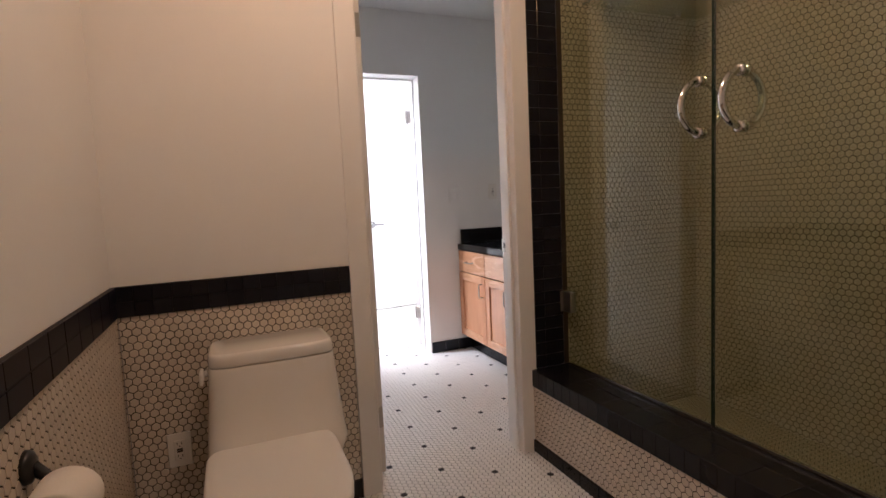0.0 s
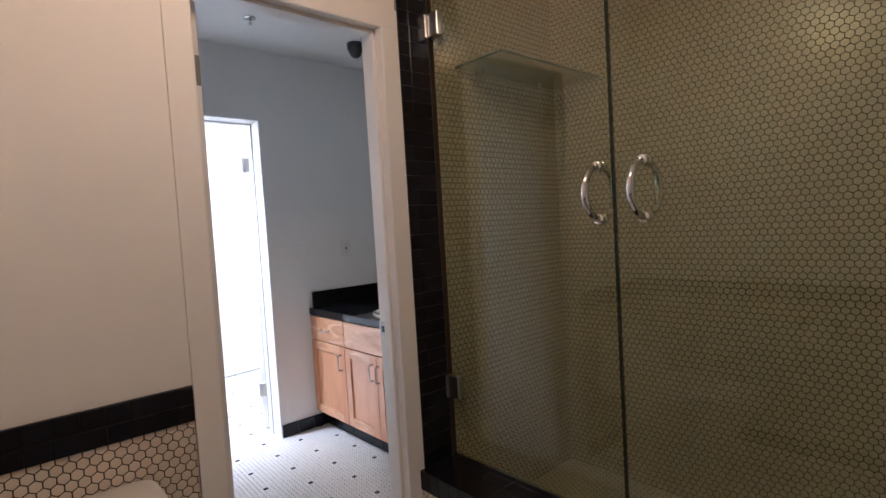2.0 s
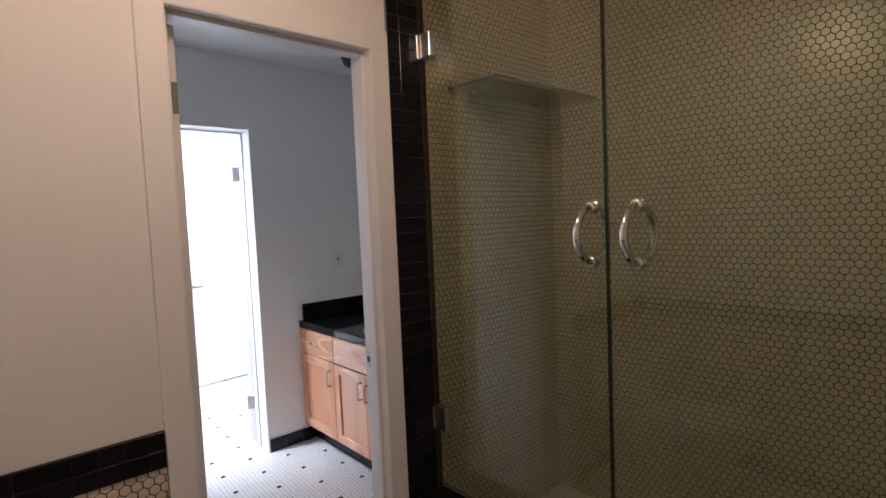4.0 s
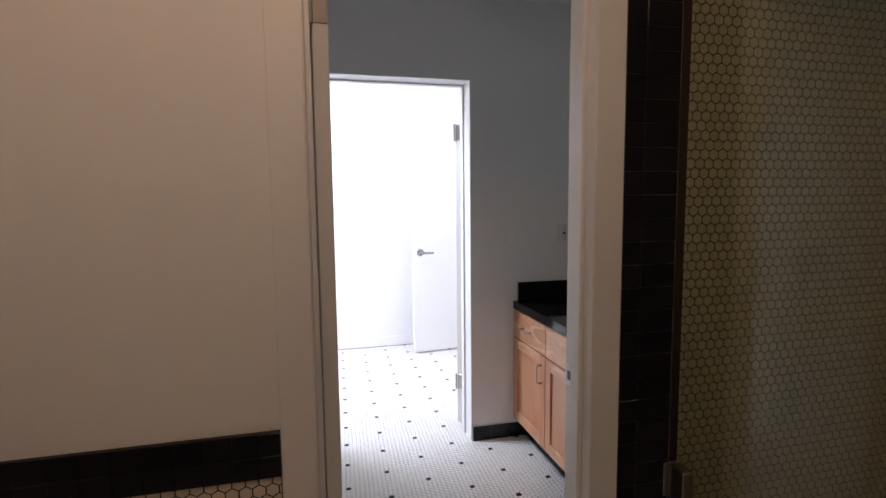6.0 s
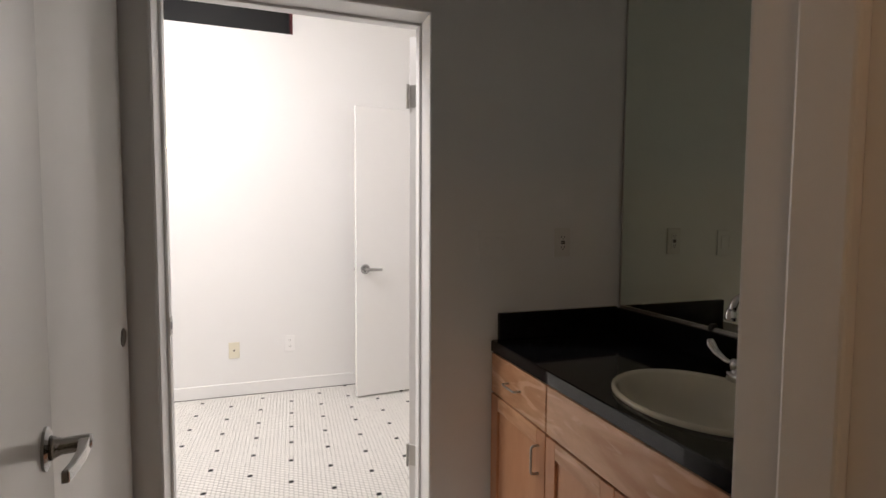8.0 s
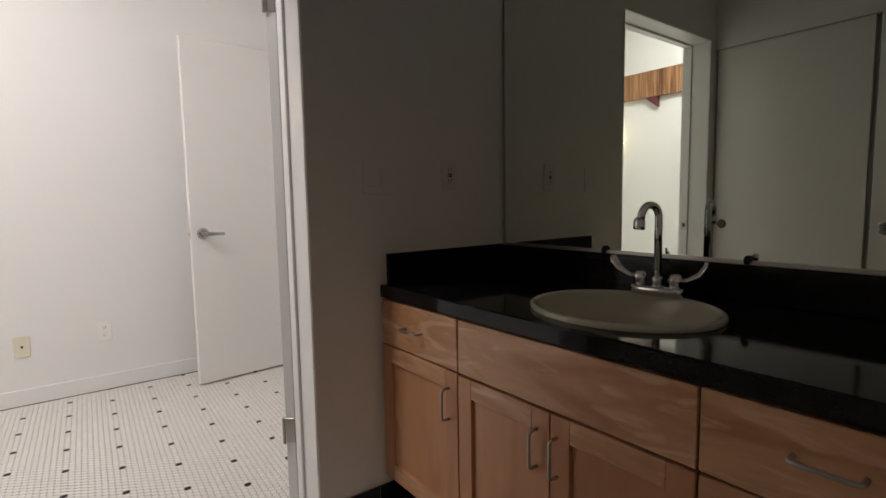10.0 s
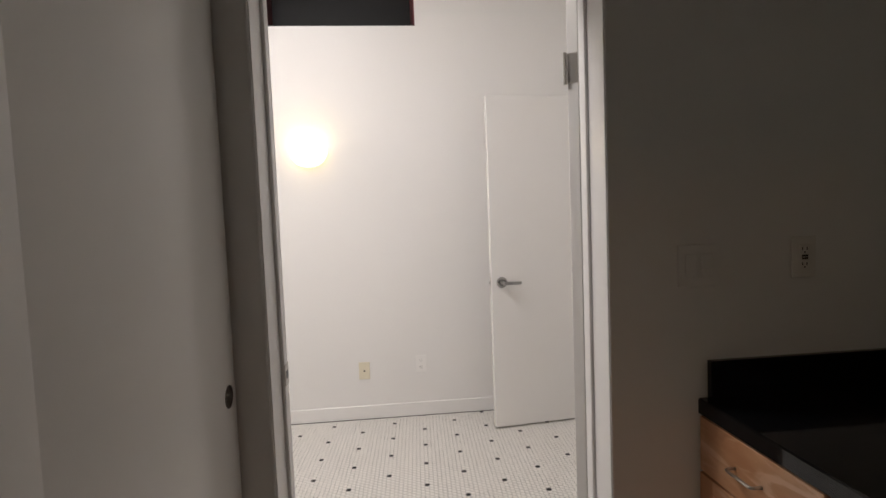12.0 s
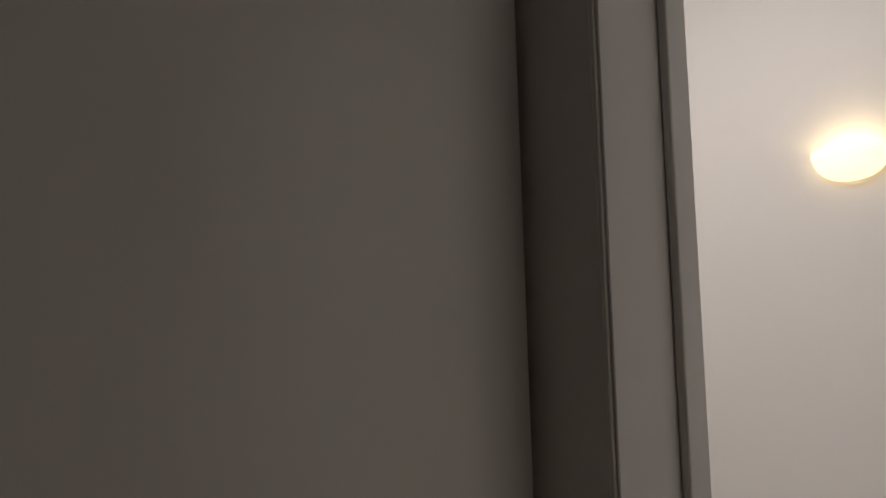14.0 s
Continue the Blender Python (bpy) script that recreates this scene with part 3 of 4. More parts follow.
# ---- wall plates ----
def plate(name, label, x, y, z, face, kind, mat=None, w=0.072, h=0.115, turn=0):
    """A cover plate on a wall; it faces its own -y, turned about z."""
    e = thing(name, label, "wall outlet" if kind != "switch" else "light switch", (x, y, z), turn)
    mat = mat or PLASTIC
    part("cover_plate", box(-w / 2, w / 2, -0.006, 0, -h / 2, h / 2, 0.0025, 2), mat, e)
    if kind == "duplex":
        for s in (-1, 1):
            r = part("socket", add_tube(bmesh.new(), [(0, -0.006, s * 0.021), (0, -0.009, s * 0.021)], 0.0165, 20), mat, e)
            bm = bmesh.new()
            for q in (-1, 1):
                add_box(bm, q * 0.0065 - 0.001, q * 0.0065 + 0.001, -0.0096, -0.0088, s * 0.021 - 0.001, s * 0.021 + 0.007)
            add_box(bm, -0.002, 0.002, -0.0096, -0.0088, s * 0.021 - 0.009, s * 0.021 - 0.005)
            part("slots", bm, DARKP, r)
    elif kind == "gfci":
        part("socket_body", box(-0.0165, 0.0165, -0.0085, -0.006, -0.034, 0.034, 0.001), mat, e)
        for s in (-1, 1):
            bm = bmesh.new()
            for q in (-1, 1):
                add_box(bm, q * 0.0065 - 0.0012, q * 0.0065 + 0.0012, -0.0092, -0.0083, s * 0.021 - 0.002, s * 0.021 + 0.006)
            add_box(bm, -0.002, 0.002, -0.0092, -0.0083, s * 0.021 - 0.009, s * 0.021 - 0.0055)
            part("slots", bm, DARKP, e)
        part("test_button", box(-0.0085, 0.0085, -0.0105, -0.0085, 0.0008, 0.0065), DARKP, e, "black test button")
        part("reset_button", box(-0.0085, 0.0085, -0.0105, -0.0085, -0.0065, -0.0008), BRONZE, e, "brown reset button")
    elif kind == "jack":
        part("jack", add_tube(bmesh.new(), [(0, -0.006, 0), (0, -0.010, 0)], 0.006, 16), BRONZE, e, "small round cable jack")
    elif kind == "switch":
        for q in ((-0.023, 0.023) if w > 0.1 else (0,)):
            part("rocker", box(q - 0.0165, q + 0.0165, -0.0095, -0.006, -0.033, 0.033, 0.002), mat, e)
    return e


plate("outlet", "white wall outlet with test buttons beside the black splashback", 1.708, YB - 0.0005, 1.180, 0, "gfci")
plate("light_switch", "white double switch plate painted in with the wall", 1.400, YB - 0.0005, 1.170, 0, "switch", PAINT, 0.116)
plate("outlet", "white double wall outlet above the baseboard", 0.714, YF - 0.0005, 0.353, 0, "duplex", material("bright_white_plastic", (0.88, 0.87, 0.85), 0.3))
plate("cable_outlet", "ivory cable jack plate above the baseboard", 0.335, YF - 0.0005, 0.328, 0, "jack", IVORY)
plate("outlet", "white wall outlet with test buttons beside the toilet", -0.372, YA - 0.001, 0.338, 0, "gfci")

# ---- lamps that show ----
def sconce(label, m):
    e = thing("wall_sconce", label, "wall lamp")
    e.matrix_world = m
    rows = []
    for k in range(8):
        a = radians(90) * k / 7
        r, z = 0.124 * math.cos(a) ** 0.8 if k < 7 else 0.012, -0.122 * math.sin(a)
        rows.append([(r * math.cos(b), -0.78 * r * math.sin(b) - 0.001, z) for b in (math.pi * j / 20 for j in range(21))])
    bm = bmesh.new()
    vs = [[bm.verts.new(p) for p in row] for row in rows]
    for a, b in zip(vs, vs[1:]):
        for j in range(20):
            bm.faces.new((a[j], a[j + 1], b[j + 1], b[j]))
    sh = smooth(part("shade", bm, SHADE, e, "glowing frosted glass quarter bowl"))
    sh.modifiers.new("thick", "SOLIDIFY").thickness = 0.004
    part("back_plate", box(-0.05, 0.05, -0.012, -0.0005, -0.07, -0.005, 0.002), NICKEL, e)
    return e


SCZ = 1.806
sconce("lit frosted glass bowl sconce on the white back wall", pose(0.046, YF, SCZ))
bulb("sconce_light", (0.046, YF - 0.075, SCZ + 0.0), P_SCONCE, SCONCE, 0.03)
sconce("lit frosted glass bowl sconce on the white side wall", pose(XF, 5.13, 1.66, 0, 0, 90))
bulb("sconce_light_side", (XF + 0.07, 5.13, 1.69), P_SCONCE, SCONCE, 0.03)

fix = thing("ceiling_lamp", "round flush frosted glass ceiling lamp, lit", "ceiling lamp", (LAMPX, LAMPY, ZC))
smooth(part("dome", add_loft(bmesh.new(), [oval(0, 0, r, r, z) for r, z in ((0.15, -0.012), (0.145, -0.03), (0.11, -0.052), (0.05, -0.062))]), DOME, fix))
smooth(part("rim", add_tube(bmesh.new(), [(0, 0, -0.0005), (0, 0, -0.012)], 0.16, 32), NICKEL, fix))

spr = thing("fire_sprinkler", "small chrome sprinkler head in the white ceiling", "sprinkler", (0.957, 2.974, ZC))
smooth(part("escutcheon", add_tube(bmesh.new(), [(0, 0, -0.0005), (0, 0, -0.004), (0, 0, -0.008)], [0.034, 0.033, 0.022], 28), CHROME, spr))
smooth(part("stem", add_tube(bmesh.new(), [(0, 0, -0.008), (0, 0, -0.03)], [0.008, 0.006], 12), CHROME, spr))
smooth(part("deflector", add_tube(bmesh.new(), [(0, 0, -0.034), (0, 0, -0.036)], 0.015, 16), CHROME, spr))
dl = thing("ceiling_spot", "small dark unlit spot lamp on the white ceiling", "ceiling lamp", (1.62, 3.0, ZC))
smooth(part("housing", add_tube(bmesh.new(), [(0, 0, -0.0005), (0, 0, -0.03), (0, 0, -0.07), (0, 0, -0.085)], [0.05, 0.05, 0.035, 0.02], 24), DARKP, dl))

# wood valance on the side wall of the far room
val = thing("wood_valance", "brown striped veneer valance along the white side wall", "valance")
part("face_board", box(XF, XF + 0.05, YB2 + 0.02, YF - 0.016, 2.06, 2.31, 0.002), BROWN, val)
bm = bmesh.new()
add_loft(bm, [[(XF + x, 4.75, 2.059), (XF + x, 4.62, 2.059), (XF + x, 4.62, 1.96)] for x in (0.0, 0.05)])
bmesh.ops.recalc_face_normals(bm, faces=bm.faces)
part("bracket", bm, REDWOOD, val, "small dark red triangular bracket")

# ---- toilet ----
TX, TW = -0.066, YA - 0.004
wc = thing("toilet", "white one-piece ceramic toilet with its lid closed, against hexagon tile", "toilet")


def dshape(cx, hw, y_back, y_front, z, n=48, pw=2.6, back=6.0):
    """A rounded outline, flat behind and round in front."""
    out = []
    cy, ry = (y_back + y_front) / 2, (y_back - y_front) / 2
    for k in range(n):
        a = 2 * math.pi * k / n
        c, s = math.cos(a), math.sin(a)
        p = 2 / (back if s > 0 else pw)
        out.append((cx + hw * math.copysign(abs(c) ** p, c), cy + ry * math.copysign(abs(s) ** p, s), z))
    return out


def softloft(name, loops, mat, parent, label=""):
    bm = add_loft(bmesh.new(), loops)
    bmesh.ops.recalc_face_normals(bm, faces=bm.faces)
    bmesh.ops.bevel(bm, geom=[e for f in bm.faces if len(f.verts) > 8 for e in f.edges], offset=0.002, segments=2, affect="EDGES", profile=0.5)
    return smooth(part(name, bm, mat, parent, label))


BX = TX - 0.026                 # the bowl's middle
softloft("tank", [dshape(TX, hw, TW, yf, z, pw=6.5) for hw, yf, z in ((0.186, 1.50, 0.34), (0.210, 1.52, 0.39), (0.207, 1.555, 0.43), (0.200, 1.578, 0.52), (0.191, 1.595, 0.640), (0.190, 1.597, 0.6485))], CERAMIC, wc)
softloft("tank_lid", [dshape(TX, hw, TW, yf, z, pw=6.0) for hw, yf, z in ((0.187, 1.601, 0.651), (0.1905, 1.596, 0.6515), (0.1915, 1.595, 0.654), (0.1905, 1.596, 0.672), (0.189, 1.598, 0.682), (0.1855, 1.602, 0.6885), (0.181, 1.608, 0.691))], CERAMIC, wc, "curved white tank lid")
softloft("pedestal", [dshape(BX, hw, yb, yf, z, pw=2.2) for hw, yb, yf, z in ((0.115, 1.77, 1.20, 0.0), (0.11, 1.77, 1.22, 0.06), (0.105, 1.77, 1.24, 0.15), (0.15, 1.77, 1.13, 0.27), (0.180, 1.77, 1.07, 0.355), (0.184, 1.77, 1.062, 0.380))], CERAMIC, wc)
softloft("seat", [dshape(BX, hw, 1.555, yf, z, pw=2.2, back=11) for hw, yf, z in ((0.178, 1.062, 0.382), (0.183, 1.056, 0.386), (0.183, 1.056, 0.395), (0.179, 1.060, 0.399))], PLASTIC, wc)
softloft("seat_lid", [dshape(BX, hw, 1.56, yf, z, pw=2.2, back=11) for hw, yf, z in ((0.179, 1.060, 0.401), (0.184, 1.055, 0.405), (0.183, 1.056, 0.414), (0.176, 1.066, 0.419), (0.150, 1.10, 0.4215))], PLASTIC, wc, "closed white seat lid")
hd = smooth(part("flush_lever", add_tube(bmesh.new(), [(TX - 0.186, 1.640, 0.634), (TX - 0.204, 1.640, 0.634)], 0.012, 16), CHROME, wc))
part("lever_blade", box(TX - 0.213, TX - 0.203, 1.585, 1.652, 0.612, 0.648, 0.004, 2), PLASTIC, wc, "pale flush lever blade")

# toilet roll on its black holder
rl = thing("toilet_roll_holder", "black two-arm toilet roll holder on the hexagon tile", "toilet roll holder")
RY, RZ = 0.938, 0.656
for y in (RY - 0.075, RY + 0.075):
    arm = smooth(part("rosette", add_tube(bmesh.new(), [(XL + 0.0005, y, RZ + 0.045), (XL + 0.010, y, RZ + 0.045), (XL + 0.016, y, RZ + 0.045)], [0.030, 0.028, 0.018], 20), DARKP, rl, "round black wall rosette"))
    smooth(part("arm", add_tube(bmesh.new(), [(XL + 0.01, y, RZ + 0.045), (XL + 0.04, y, RZ + 0.012), (XL + 0.073, y, RZ)], [0.012, 0.009, 0.009], 12), DARKP, arm))
smooth(part("spindle", add_tube(bmesh.new(), [(XL + 0.066, RY - 0.075, RZ), (XL + 0.066, RY + 0.075, RZ)], 0.009, 14), DARKP, rl))
roll = thing("toilet_roll", "white paper roll on a black holder", "toilet paper")
bm = bmesh.new()
ring = lambda r, y: [(XL + 0.066 + r * math.cos(2 * math.pi * k / 40), y, RZ - 0.006 + r * math.sin(2 * math.pi * k / 40)) for k in range(40)]
add_loft(bm, [ring(0.021, RY - 0.05), ring(0.048, RY - 0.05), ring(0.051, RY - 0.047), ring(0.051, RY + 0.047), ring(0.048, RY + 0.05), ring(0.021, RY + 0.05)], False, False)
bmesh.ops.recalc_face_normals(bm, faces=bm.faces)
smooth(part("paper", bm, PAPER, roll))
smooth(part("core", add_loft(bmesh.new(), [ring(0.0208, RY - 0.0495), ring(0.0208, RY + 0.0495)], False, False), CARD, roll, "grey-brown cardboard core"))

# ---- shower ----
structure(part("shower_curb", box(1.016, 1.212, SY, YA + 0.006, 0, CURB - 0.0065), GROUTB), "low wall under the shower glass", "shower curb")
structure(part("floor_shower", box(1.2125, XR + 0.006, SY, YA + 0.006, 0, 0.06), GROUTF), "shower floor", "floor")


def glass_door(y0, y1, hinge_y, yh):
    e = thing("shower_door", "frameless greenish glass shower door with a round ring handle", "shower door", group="shower doors")
    p = part("pane", box(GX - 0.004, GX + 0.004, y0, y1, CURB + 0.012, 2.30, 0.001), GLASS, e)
    ye = y0 if abs(y0 - yh) < abs(y1 - yh) else y1
    part("pane_edge", box(GX - 0.0043, GX + 0.0043, ye - 0.0010, ye + 0.0010, CURB + 0.012, 2.30), GEDGE, e, "dark green polished glass edge")
    part("seal", box(GX - 0.006, GX + 0.006, y0 + 0.002, y1 - 0.002, CURB + 0.004, CURB + 0.0115), CHROME, e, "bright strip under the glass")
    s = 1 if hinge_y > (y0 + y1) / 2 else -1
    for z in (0.655, 2.075):
        hg = part("hinge", box(GX - 0.016, GX + 0.016, min(hinge_y, hinge_y - s * 0.055), max(hinge_y, hinge_y - s * 0.055), z - 0.045, z + 0.045, 0.003), HINGEM, e, "square chrome glass hinge")
        part("hinge_plate", box(GX - 0.028, GX + 0.028, min(hinge_y + s * 0.001, hinge_y + s * 0.006), max(hinge_y + s * 0.001, hinge_y + s * 0.006), z - 0.045, z + 0.045, 0.001), HINGEM, hg)
    for side in (-1, 1):
        bm = bmesh.new()
        pts = [(GX + side * (0.004 + 0.078 * math.sin(a)), yh, 1.368 + 0.077 * math.cos(a)) for a in (math.pi * k / 20 for k in range(21))]
        add_tube(bm, pts, 0.0108, 16)
        h = smooth(part("ring_handle", bm, CHROME, e, "half ring pull in polished chrome"))
        for dz in (-0.077, 0.077):
            smooth(part("foot", add_tube(bmesh.new(), [(GX + side * d, yh, 1.368 + dz) for d in (0.0042, 0.006, 0.017, 0.019)], [0.0165, 0.0175, 0.0165, 0.013], 20), CHROME, h))
    return e


glass_door(1.070, YA - 0.022, YA - 0.008, 1.112)
glass_door(SY + 0.02, 1.064, SY + 0.008, 0.975)
structure(part("shower_jamb_trim", box(GX - 0.012, GX + 0.012, YA - 0.004, YA + 0.001, CURB, 2.45), BRONZE), "thin dark bronze edge strip", "trim")

sh = thing("shower_shelf", "clear green glass corner shelf on a chrome rail", "glass shelf")
part("shelf_glass", box(1.32, XR - 0.004, YA - 0.25, YA - 0.004, 1.935, 1.943, 0.001), GLASS, sh)
SEDGE = material("green_glass_edge", (0.10, 0.15, 0.12), 0.2)
part("front_edge", box(1.32, XR - 0.004, YA - 0.2525, YA - 0.2502, 1.9345, 1.9435), SEDGE, sh, "green polished edge")
part("end_edge", box(1.3175, 1.3198, YA - 0.2525, YA - 0.004, 1.9345, 1.9435), SEDGE, sh, "green polished edge")
smooth(part("rail", add_tube(bmesh.new(), [(1.32, YA - 0.01, 1.945), (1.32, YA - 0.25, 1.945), (XR - 0.01, YA - 0.25, 1.945)], 0.004, 8), CHROME, sh))
for x in (1.45, 1.85):
    smooth(part("clamp", add_tube(bmesh.new(), [(x, YA - 0.001, 1.939), (x, YA - 0.03, 1.939)], 0.013, 14), CHROME, sh))

structure(part("tile_joint", box(XL + 0.006, XL + 0.0078, YA - 0.0085, YA - 0.006, 0.0, BAND0), GROUTB), "dark grout line in the tiled corner", "trim")

# ---- tiles ----
def clip_poly(poly, x0, x1, y0, y1):
    for axis, lim, sign in ((0, x0, 1), (0, x1, -1), (1, y0, 1), (1, y1, -1)):
        out = []
        for i, p in enumerate(poly):
            q = poly[(i + 1) % len(poly)]
            a, b = sign * (p[axis] - lim) >= 0, sign * (q[axis] - lim) >= 0
            if a:
                out.append(p)
            if a != b:
                t = (lim - p[axis]) / (q[axis] - p[axis])
                out.append((p[0] + t * (q[0] - p[0]), p[1] + t * (q[1] - p[1])))
        poly = out
        if len(poly) < 3:
            return []
    return poly


def tile_geometry(poly, depth=0.0020, cham=0.0009):
    """Points and faces of one tile with a worn edge; the face lies in its own plane z = 0."""
    cx, cy = sum(p[0] for p in poly) / len(poly), sum(p[1] for p in poly) / len(poly)
    top = []
    for x, y in poly:
        d = math.hypot(x - cx, y - cy) or 1
        k = max(0.2, 1 - cham / d)
        top.append((cx + (x - cx) * k, cy + (y - cy) * k, 0.0))
    low = [(x, y, -cham * 0.7) for x, y in poly]
    foot = [(x, y, -depth) for x, y in poly]
    n = len(poly)
    faces = [tuple(range(n))]
    for a in (0, n):
        for k in range(n):
            j = (k + 1) % n
            faces.append((a + k, a + n + k, a + n + j, a + j))
    return top + low + foot, faces


class Bunch:
    """Joined tiles of one material."""
    def __init__(self):
        self.v, self.f = [], []

    def add(self, geo, place=(0, 0)):
        vs, fs = geo
        k = len(self.v)
        self.v += [(x + place[0], y + place[1], z) for x, y, z in vs]
        self.f += [tuple(i + k for i in f) for f in fs]

    def finish(self, name, mat, parent, m, label):
        if not self.v:
            return
        me = bpy.data.meshes.new(name)
        me.from_pydata(self.v, [], self.f)
        me.materials.append(mat)
        ob = new(name, me)
        ob.parent = parent
        ob.matrix_world = m
        tagged(ob, label, kind="stuff")


def single_mesh(name, geo, mat):
    me = bpy.data.meshes.new(name)
    me.from_pydata(geo[0], [], geo[1])
    me.materials.append(mat)
    return me


def frame_on(origin, u, v):
    """A matrix whose x and y run along u and v from origin, z towards the room."""
    u, v = Vector(u), Vector(v)
    w = u.cross(v)
    return Matrix(((u.x, v.x, w.x, origin[0]), (u.y, v.y, w.y, origin[1]), (u.z, v.z, w.z, origin[2]), (0, 0, 0, 1)))


def hexagon(pitch, joint, turn):
    r = (pitch - joint) / math.sqrt(3)
    return [(r * math.cos(radians(60 * k + turn)), r * math.sin(radians(60 * k + turn))) for k in range(6)]


def hex_wall(parent, m, width, height, near, mat, singles=280, pitch=0.0265, label="cream hexagon mosaic tiles"):
    """Pointed-top hexagons over a rectangle; the pieces nearest the point near are objects of their own."""
    poly = hexagon(pitch, 0.0028, 30)
    geo = tile_geometry(poly)
    mesh = single_mesh("hexagon_tile", geo, mat)
    rest, whole = Bunch(), []
    dy = pitch * math.sqrt(3) / 2
    for j in range(-1, int(height / dy) + 2):
        y = height - dy * (j + 0.25)
        for i in range(-1, int(width / pitch) + 2):
            x = (i + 0.5 * (j % 2)) * pitch
            if pitch / 2 <= x <= width - pitch / 2 and 0.58 * pitch <= y <= height - 0.58 * pitch:
                whole.append((x, y))
            else:
                cut = clip_poly([(x + a, y + b) for a, b in poly], 0.001, width - 0.001, 0.001, height - 0.001)
                if cut and max(abs(p[0] - q[0]) + abs(p[1] - q[1]) for p in cut for q in cut) > 0.006:
                    rest.add(tile_geometry(cut))
    whole.sort(key=lambda p: (p[0] - near[0]) ** 2 + (p[1] - near[1]) ** 2)
    for x, y in whole[singles:]:
        rest.add(geo, (x, y))
    for x, y in whole[:singles]:
        ob = new("hexagon_tile", mesh)
        ob.parent = parent
        ob.matrix_world = m @ Matrix.Translation((x, y, random.uniform(-0.00015, 0.00015)))
    rest.finish("hexagon_tiles", mat, parent, m, label)


def square_tiles(parent, m, width, height, w, h, singles=300, x_off=0.0, mat=None):
    """Black tiles in straight rows over a rectangle."""
    mat = mat or BLACK
    j = 0.0018
    rest, count, cache = Bunch(), 0, {}
    ys = [k * h for k in range(int(round(height / h)))]
    x = -x_off
    while x < width - 0.003:
        a, b = max(x, 0), min(x + w, width)
        for y in ys:
            if b - a > 0.004:
                key = round(b - a, 4)
                if key not in cache:
                    hw, hh = (b - a - j) / 2, (h - j) / 2
                    geo = tile_geometry([(-hw, -hh), (hw, -hh), (hw, hh), (-hw, hh)], 0.004, 0.0016)
                    cache[key] = (geo, single_mesh("black_tile", geo, mat))
                geo, mesh = cache[key]
                cx, cy = (a + b) / 2, y + h / 2
                if count < singles:
                    ob = new("black_tile", mesh)
                    ob.parent = parent
                    ob.matrix_world = m @ pose(cx, cy, random.uniform(-0.0002, 0.0003), random.uniform(-0.3, 0.3), random.uniform(-0.3, 0.3), 0)
                    count += 1
                else:
                    rest.add(geo, (cx, cy))
        x += w
    rest.finish("black_tiles", mat, parent, m, "small glossy black tiles")


X_, Y_, Z_ = (1, 0, 0), (0, 1, 0), (0, 0, 1)
NX, NY = (-1, 0, 0), (0, -1, 0)


def grout(parent, x0, x1, y0, y1, z0, z1, mat):
    structure(part("grout_bed", box(x0, x1, y0, y1, z0, z1), mat, parent, "dark grout behind the tiles"))


# wainscot on the toilet wall
WR = 0.2330
grout(wall_a, XL + 0.0005, WR, YA, YA + 0.0055, 0.0, BAND0, GROUTW)
grout(wall_a, XL + 0.0005, WR, YA - 0.004, YA + 0.0055, BAND0, BAND1, GROUTD)
hex_wall(wall_a, frame_on((XL, YA - 0.0015, 0.075), X_, Z_), WR - XL, BAND0 - 0.075, (0.55, 0.6), HEXW, 300)
square_tiles(wall_a, frame_on((XL, YA - 0.0075, BAND0), X_, Z_), WR - XL, BAND1 - BAND0, 0.0545, (BAND1 - BAND0) / 2)
square_tiles(wall_a, frame_on((XL, YA - 0.0075, 0.0), X_, Z_), WR - XL, 0.074, 0.108, 0.074)
# wainscot on the side wall
grout(wall_l, XL - 0.0055, XL, YS, YA + 0.0055, 0.0, BAND0, GROUTW)
grout(wall_l, XL - 0.0055, XL + 0.004, YS, YA - 0.0045, BAND0, BAND1, GROUTD)
hex_wall(wall_l, frame_on((XL + 0.0015, YS, 0.09), Y_, Z_), YA - YS, BAND0 - 0.09, (2.3, 0.5), HEXW, 300)
square_tiles(wall_l, frame_on((XL + 0.0075, YS, BAND0), Y_, Z_), YA - YS - 0.008, BAND1 - BAND0, 0.1085, (BAND1 - BAND0) / 2, mat=BLACKD)
# curb
M0 = 0.055
curb = bpy.data.objects["shower_curb"]
grout(curb, 1.0115, 1.0155, SY, YA, 0.0, CURB - 0.08, GROUTW)
hex_wall(curb, frame_on((1.01, YA, M0), NY, Z_), YA - SY, CURB - 0.076 - M0, (0.4, 0.1), HEXW, 300)
square_tiles(curb, frame_on((1.006, YA, CURB - 0.076), NY, Z_), YA - SY, 0.075, 0.054, 0.075)
square_tiles(curb, frame_on((1.004, YA, 0.0), NY, Z_), YA - SY, M0, 0.108, M0)
square_tiles(curb, frame_on((1.007, YA, CURB - 0.0012), NY, X_), YA - SY, 0.21, 0.1085, 0.105)
hex_wall(curb, frame_on((1.2165, SY, 0.064), Y_, Z_), YA - SY, CURB - 0.07, (1.4, 0.2), HEXW, 0)
hex_wall(bpy.data.objects["floor_shower"], frame_on((1.217, SY, 0.0625), X_, Y_), XR - 1.217, YA - SY, (0.1, 1.3), HEXW, 120)
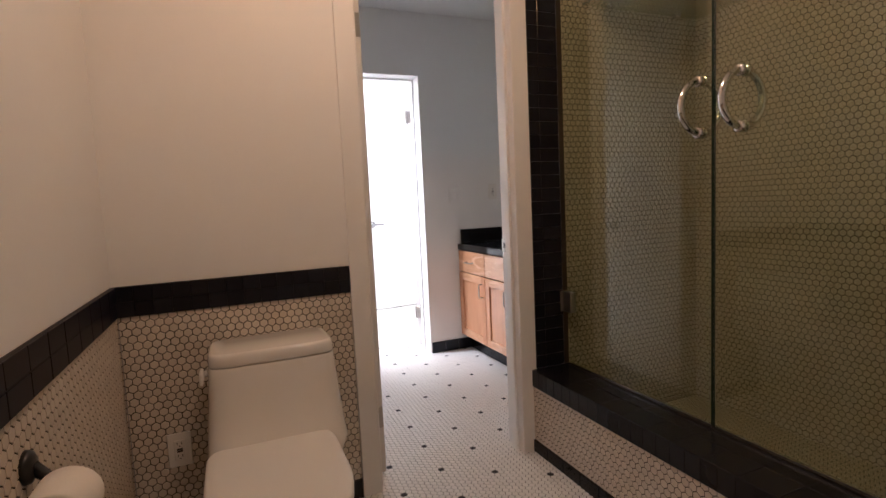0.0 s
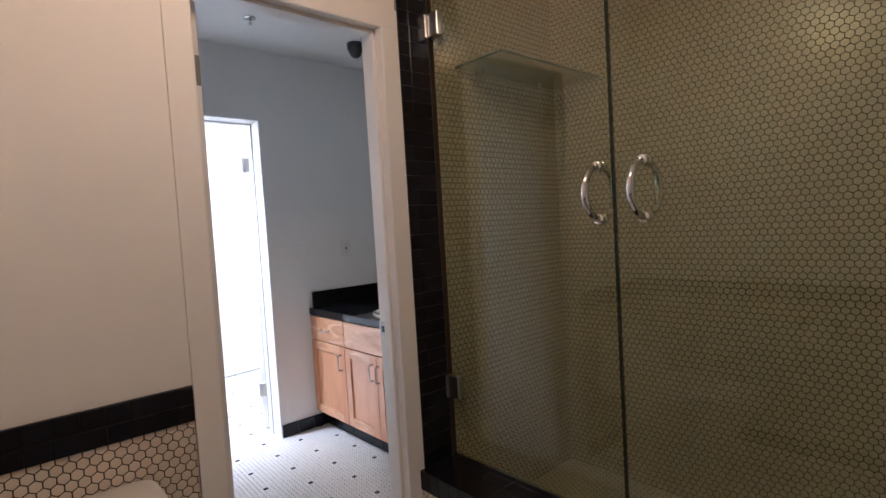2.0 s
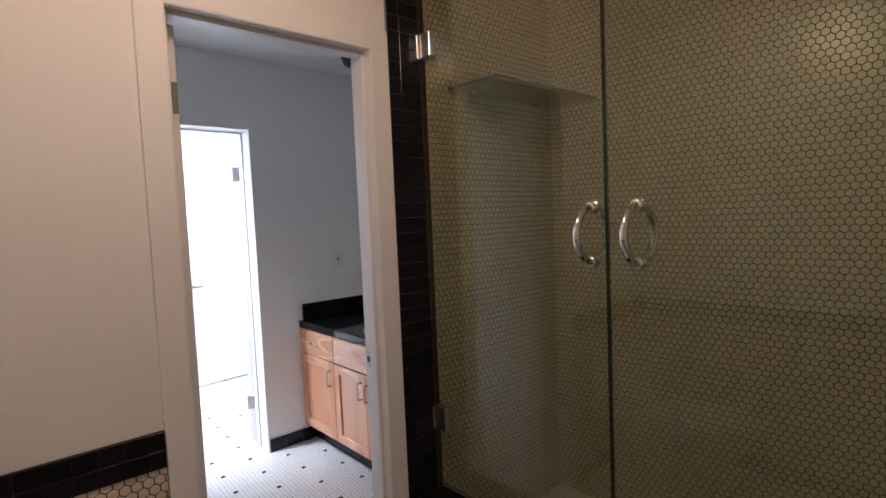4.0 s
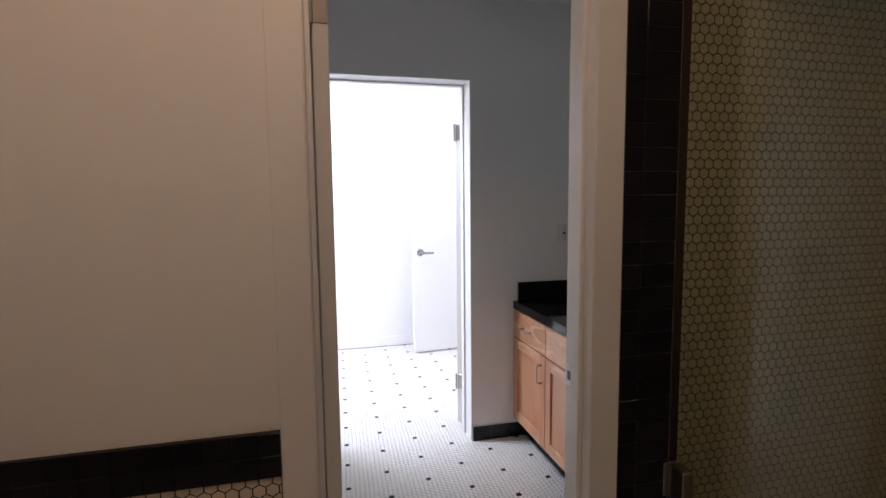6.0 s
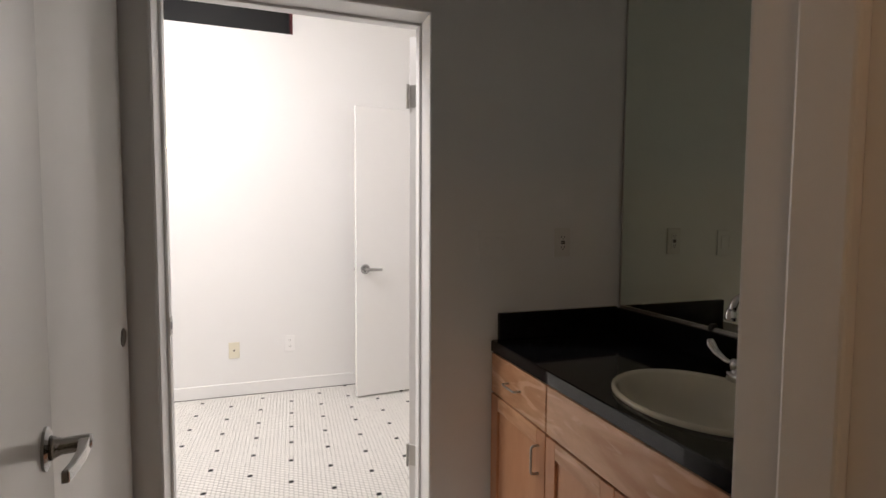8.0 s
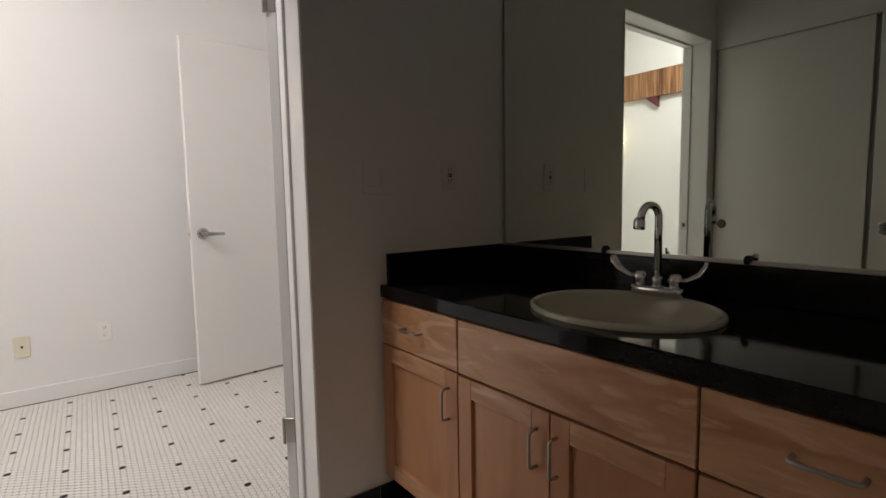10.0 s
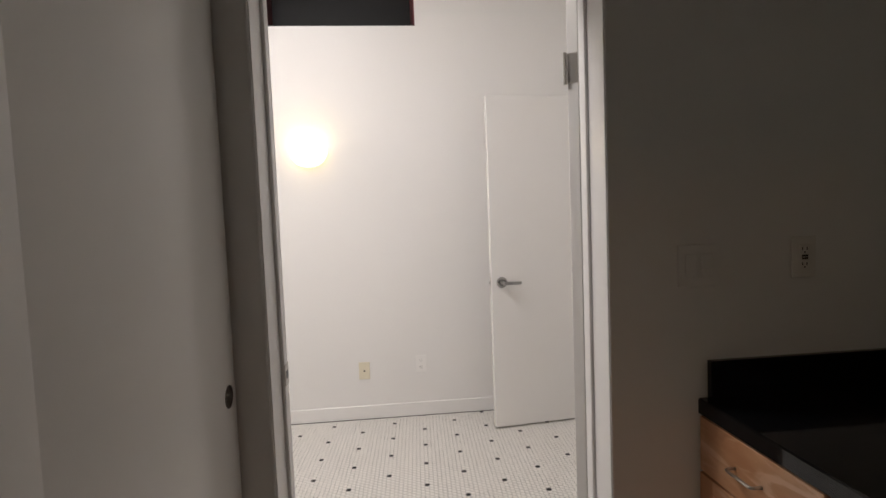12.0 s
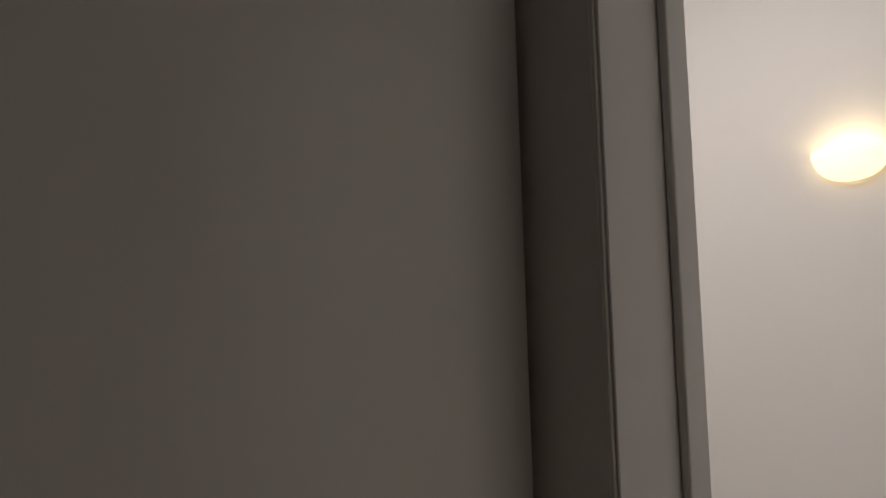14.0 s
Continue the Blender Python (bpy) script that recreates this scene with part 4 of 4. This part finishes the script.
# black jamb beside the shower glass
JZ = 2.45
grout(wall_a, 1.028, GX - 0.004, YA - 0.003, YA + 0.0055, CURB, JZ, GROUTB)
square_tiles(wall_a, frame_on((1.029, YA - 0.006, CURB), X_, Z_), 0.052, JZ - CURB, 0.052, 0.0562)
square_tiles(wall_a, frame_on((1.081, YA - 0.006, CURB), X_, Z_), GX - 0.014 - 1.081, JZ - CURB, 0.108, 0.0562)
# shower walls
grout(wall_a, GX + 0.013, XR, YA, YA + 0.0055, 0.06, ZC, GROUTW)
hex_wall(wall_a, frame_on((GX + 0.012, YA - 0.0015, 0.06), X_, Z_), XR - GX - 0.012, ZC - 0.06, (0.1, 1.2), HEXW, 300)
grout(wall_r, XR, XR + 0.0055, SY, YA, 0.06, ZC, GROUTW)
hex_wall(wall_r, frame_on((XR - 0.0015, YA, 0.06), NY, Z_), YA - SY, ZC - 0.06, (0.5, 1.3), HEXW, 300)
# black cove base round the vanity room
base = structure(thing("baseboard_black", "black tile base along the vanity room", "baseboard"))
grout(base, B1 + 0.007, 1.479, YB - 0.0075, YB, 0.0, 0.080, GROUTB)
square_tiles(base, frame_on((B1 + 0.008, YB - 0.009, 0.0), X_, Z_), 1.479 - B1 - 0.008, 0.082, 0.108, 0.082)
grout(base, 1.479, 1.484, YA2, YB, 0.0, 0.098, GROUTB)
square_tiles(base, frame_on((1.476, YB - 0.01, 0.0), NY, Z_), YB - YA2 - 0.01, 0.098, 0.108, 0.098)

# floor mosaic: every dot stands nine tiles from the next
PITCH, FTURN = 0.0250, 2.3
rot = lambda p, a: (p[0] * math.cos(radians(a)) - p[1] * math.sin(radians(a)), p[0] * math.sin(radians(a)) + p[1] * math.cos(radians(a)))
LAT = 90 - FTURN               # a straight row of dots runs this way
poly = [rot(p, LAT) for p in hexagon(PITCH, 0.0021, 30)]
geo = tile_geometry(poly, 0.0016, 0.0006)
e1, e2 = rot((PITCH, 0), LAT), rot((PITCH, 0), LAT - 120)
D0 = (0.595, 2.318)
white, black, cells = Bunch(), Bunch(), []
rects = ((XL, 1.01, 0.2, YA + 0.01), (A0, A1, YA, YA2), (XC - 0.05, 1.50, YA2 - 0.001, YB + 0.001), (B0, B1, YB, YB2), (XF, XR, YB2, YF))
for i in range(-330, 331):
    for j in range(-330, 331):
        x, y = D0[0] + i * e1[0] + j * e2[0], D0[1] + i * e1[1] + j * e2[1]
        if any(r[0] <= x <= r[1] and r[2] <= y <= r[3] for r in rects):
            cells.append((x, y, i % 9 == 0 and j % 9 == 0))
white_mesh, black_mesh = single_mesh("floor_hexagon", geo, HEXF), single_mesh("floor_dot", geo, HEXB)
cells.sort(key=lambda c: (c[0] - 0.62) ** 2 + (c[1] - 1.75) ** 2)
kept = 0
dots = 0
for x, y, is_black in cells:
    if is_black and dots < 290:
        ob = new("floor_dot", black_mesh)
        dots += 1
    elif not is_black and kept < 300:
        ob = new("floor_hexagon", white_mesh)
        kept += 1
    else:
        (black if is_black else white).add(geo, (x, y))
        continue
    ob.parent = floor
    ob.location = (x, y, random.uniform(-0.0001, 0.0001))
white.finish("floor_hexagons", HEXF, floor, Matrix(), "small white hexagon floor tiles")
black.finish("floor_dots", HEXB, floor, Matrix(), "small black hexagon floor tiles")
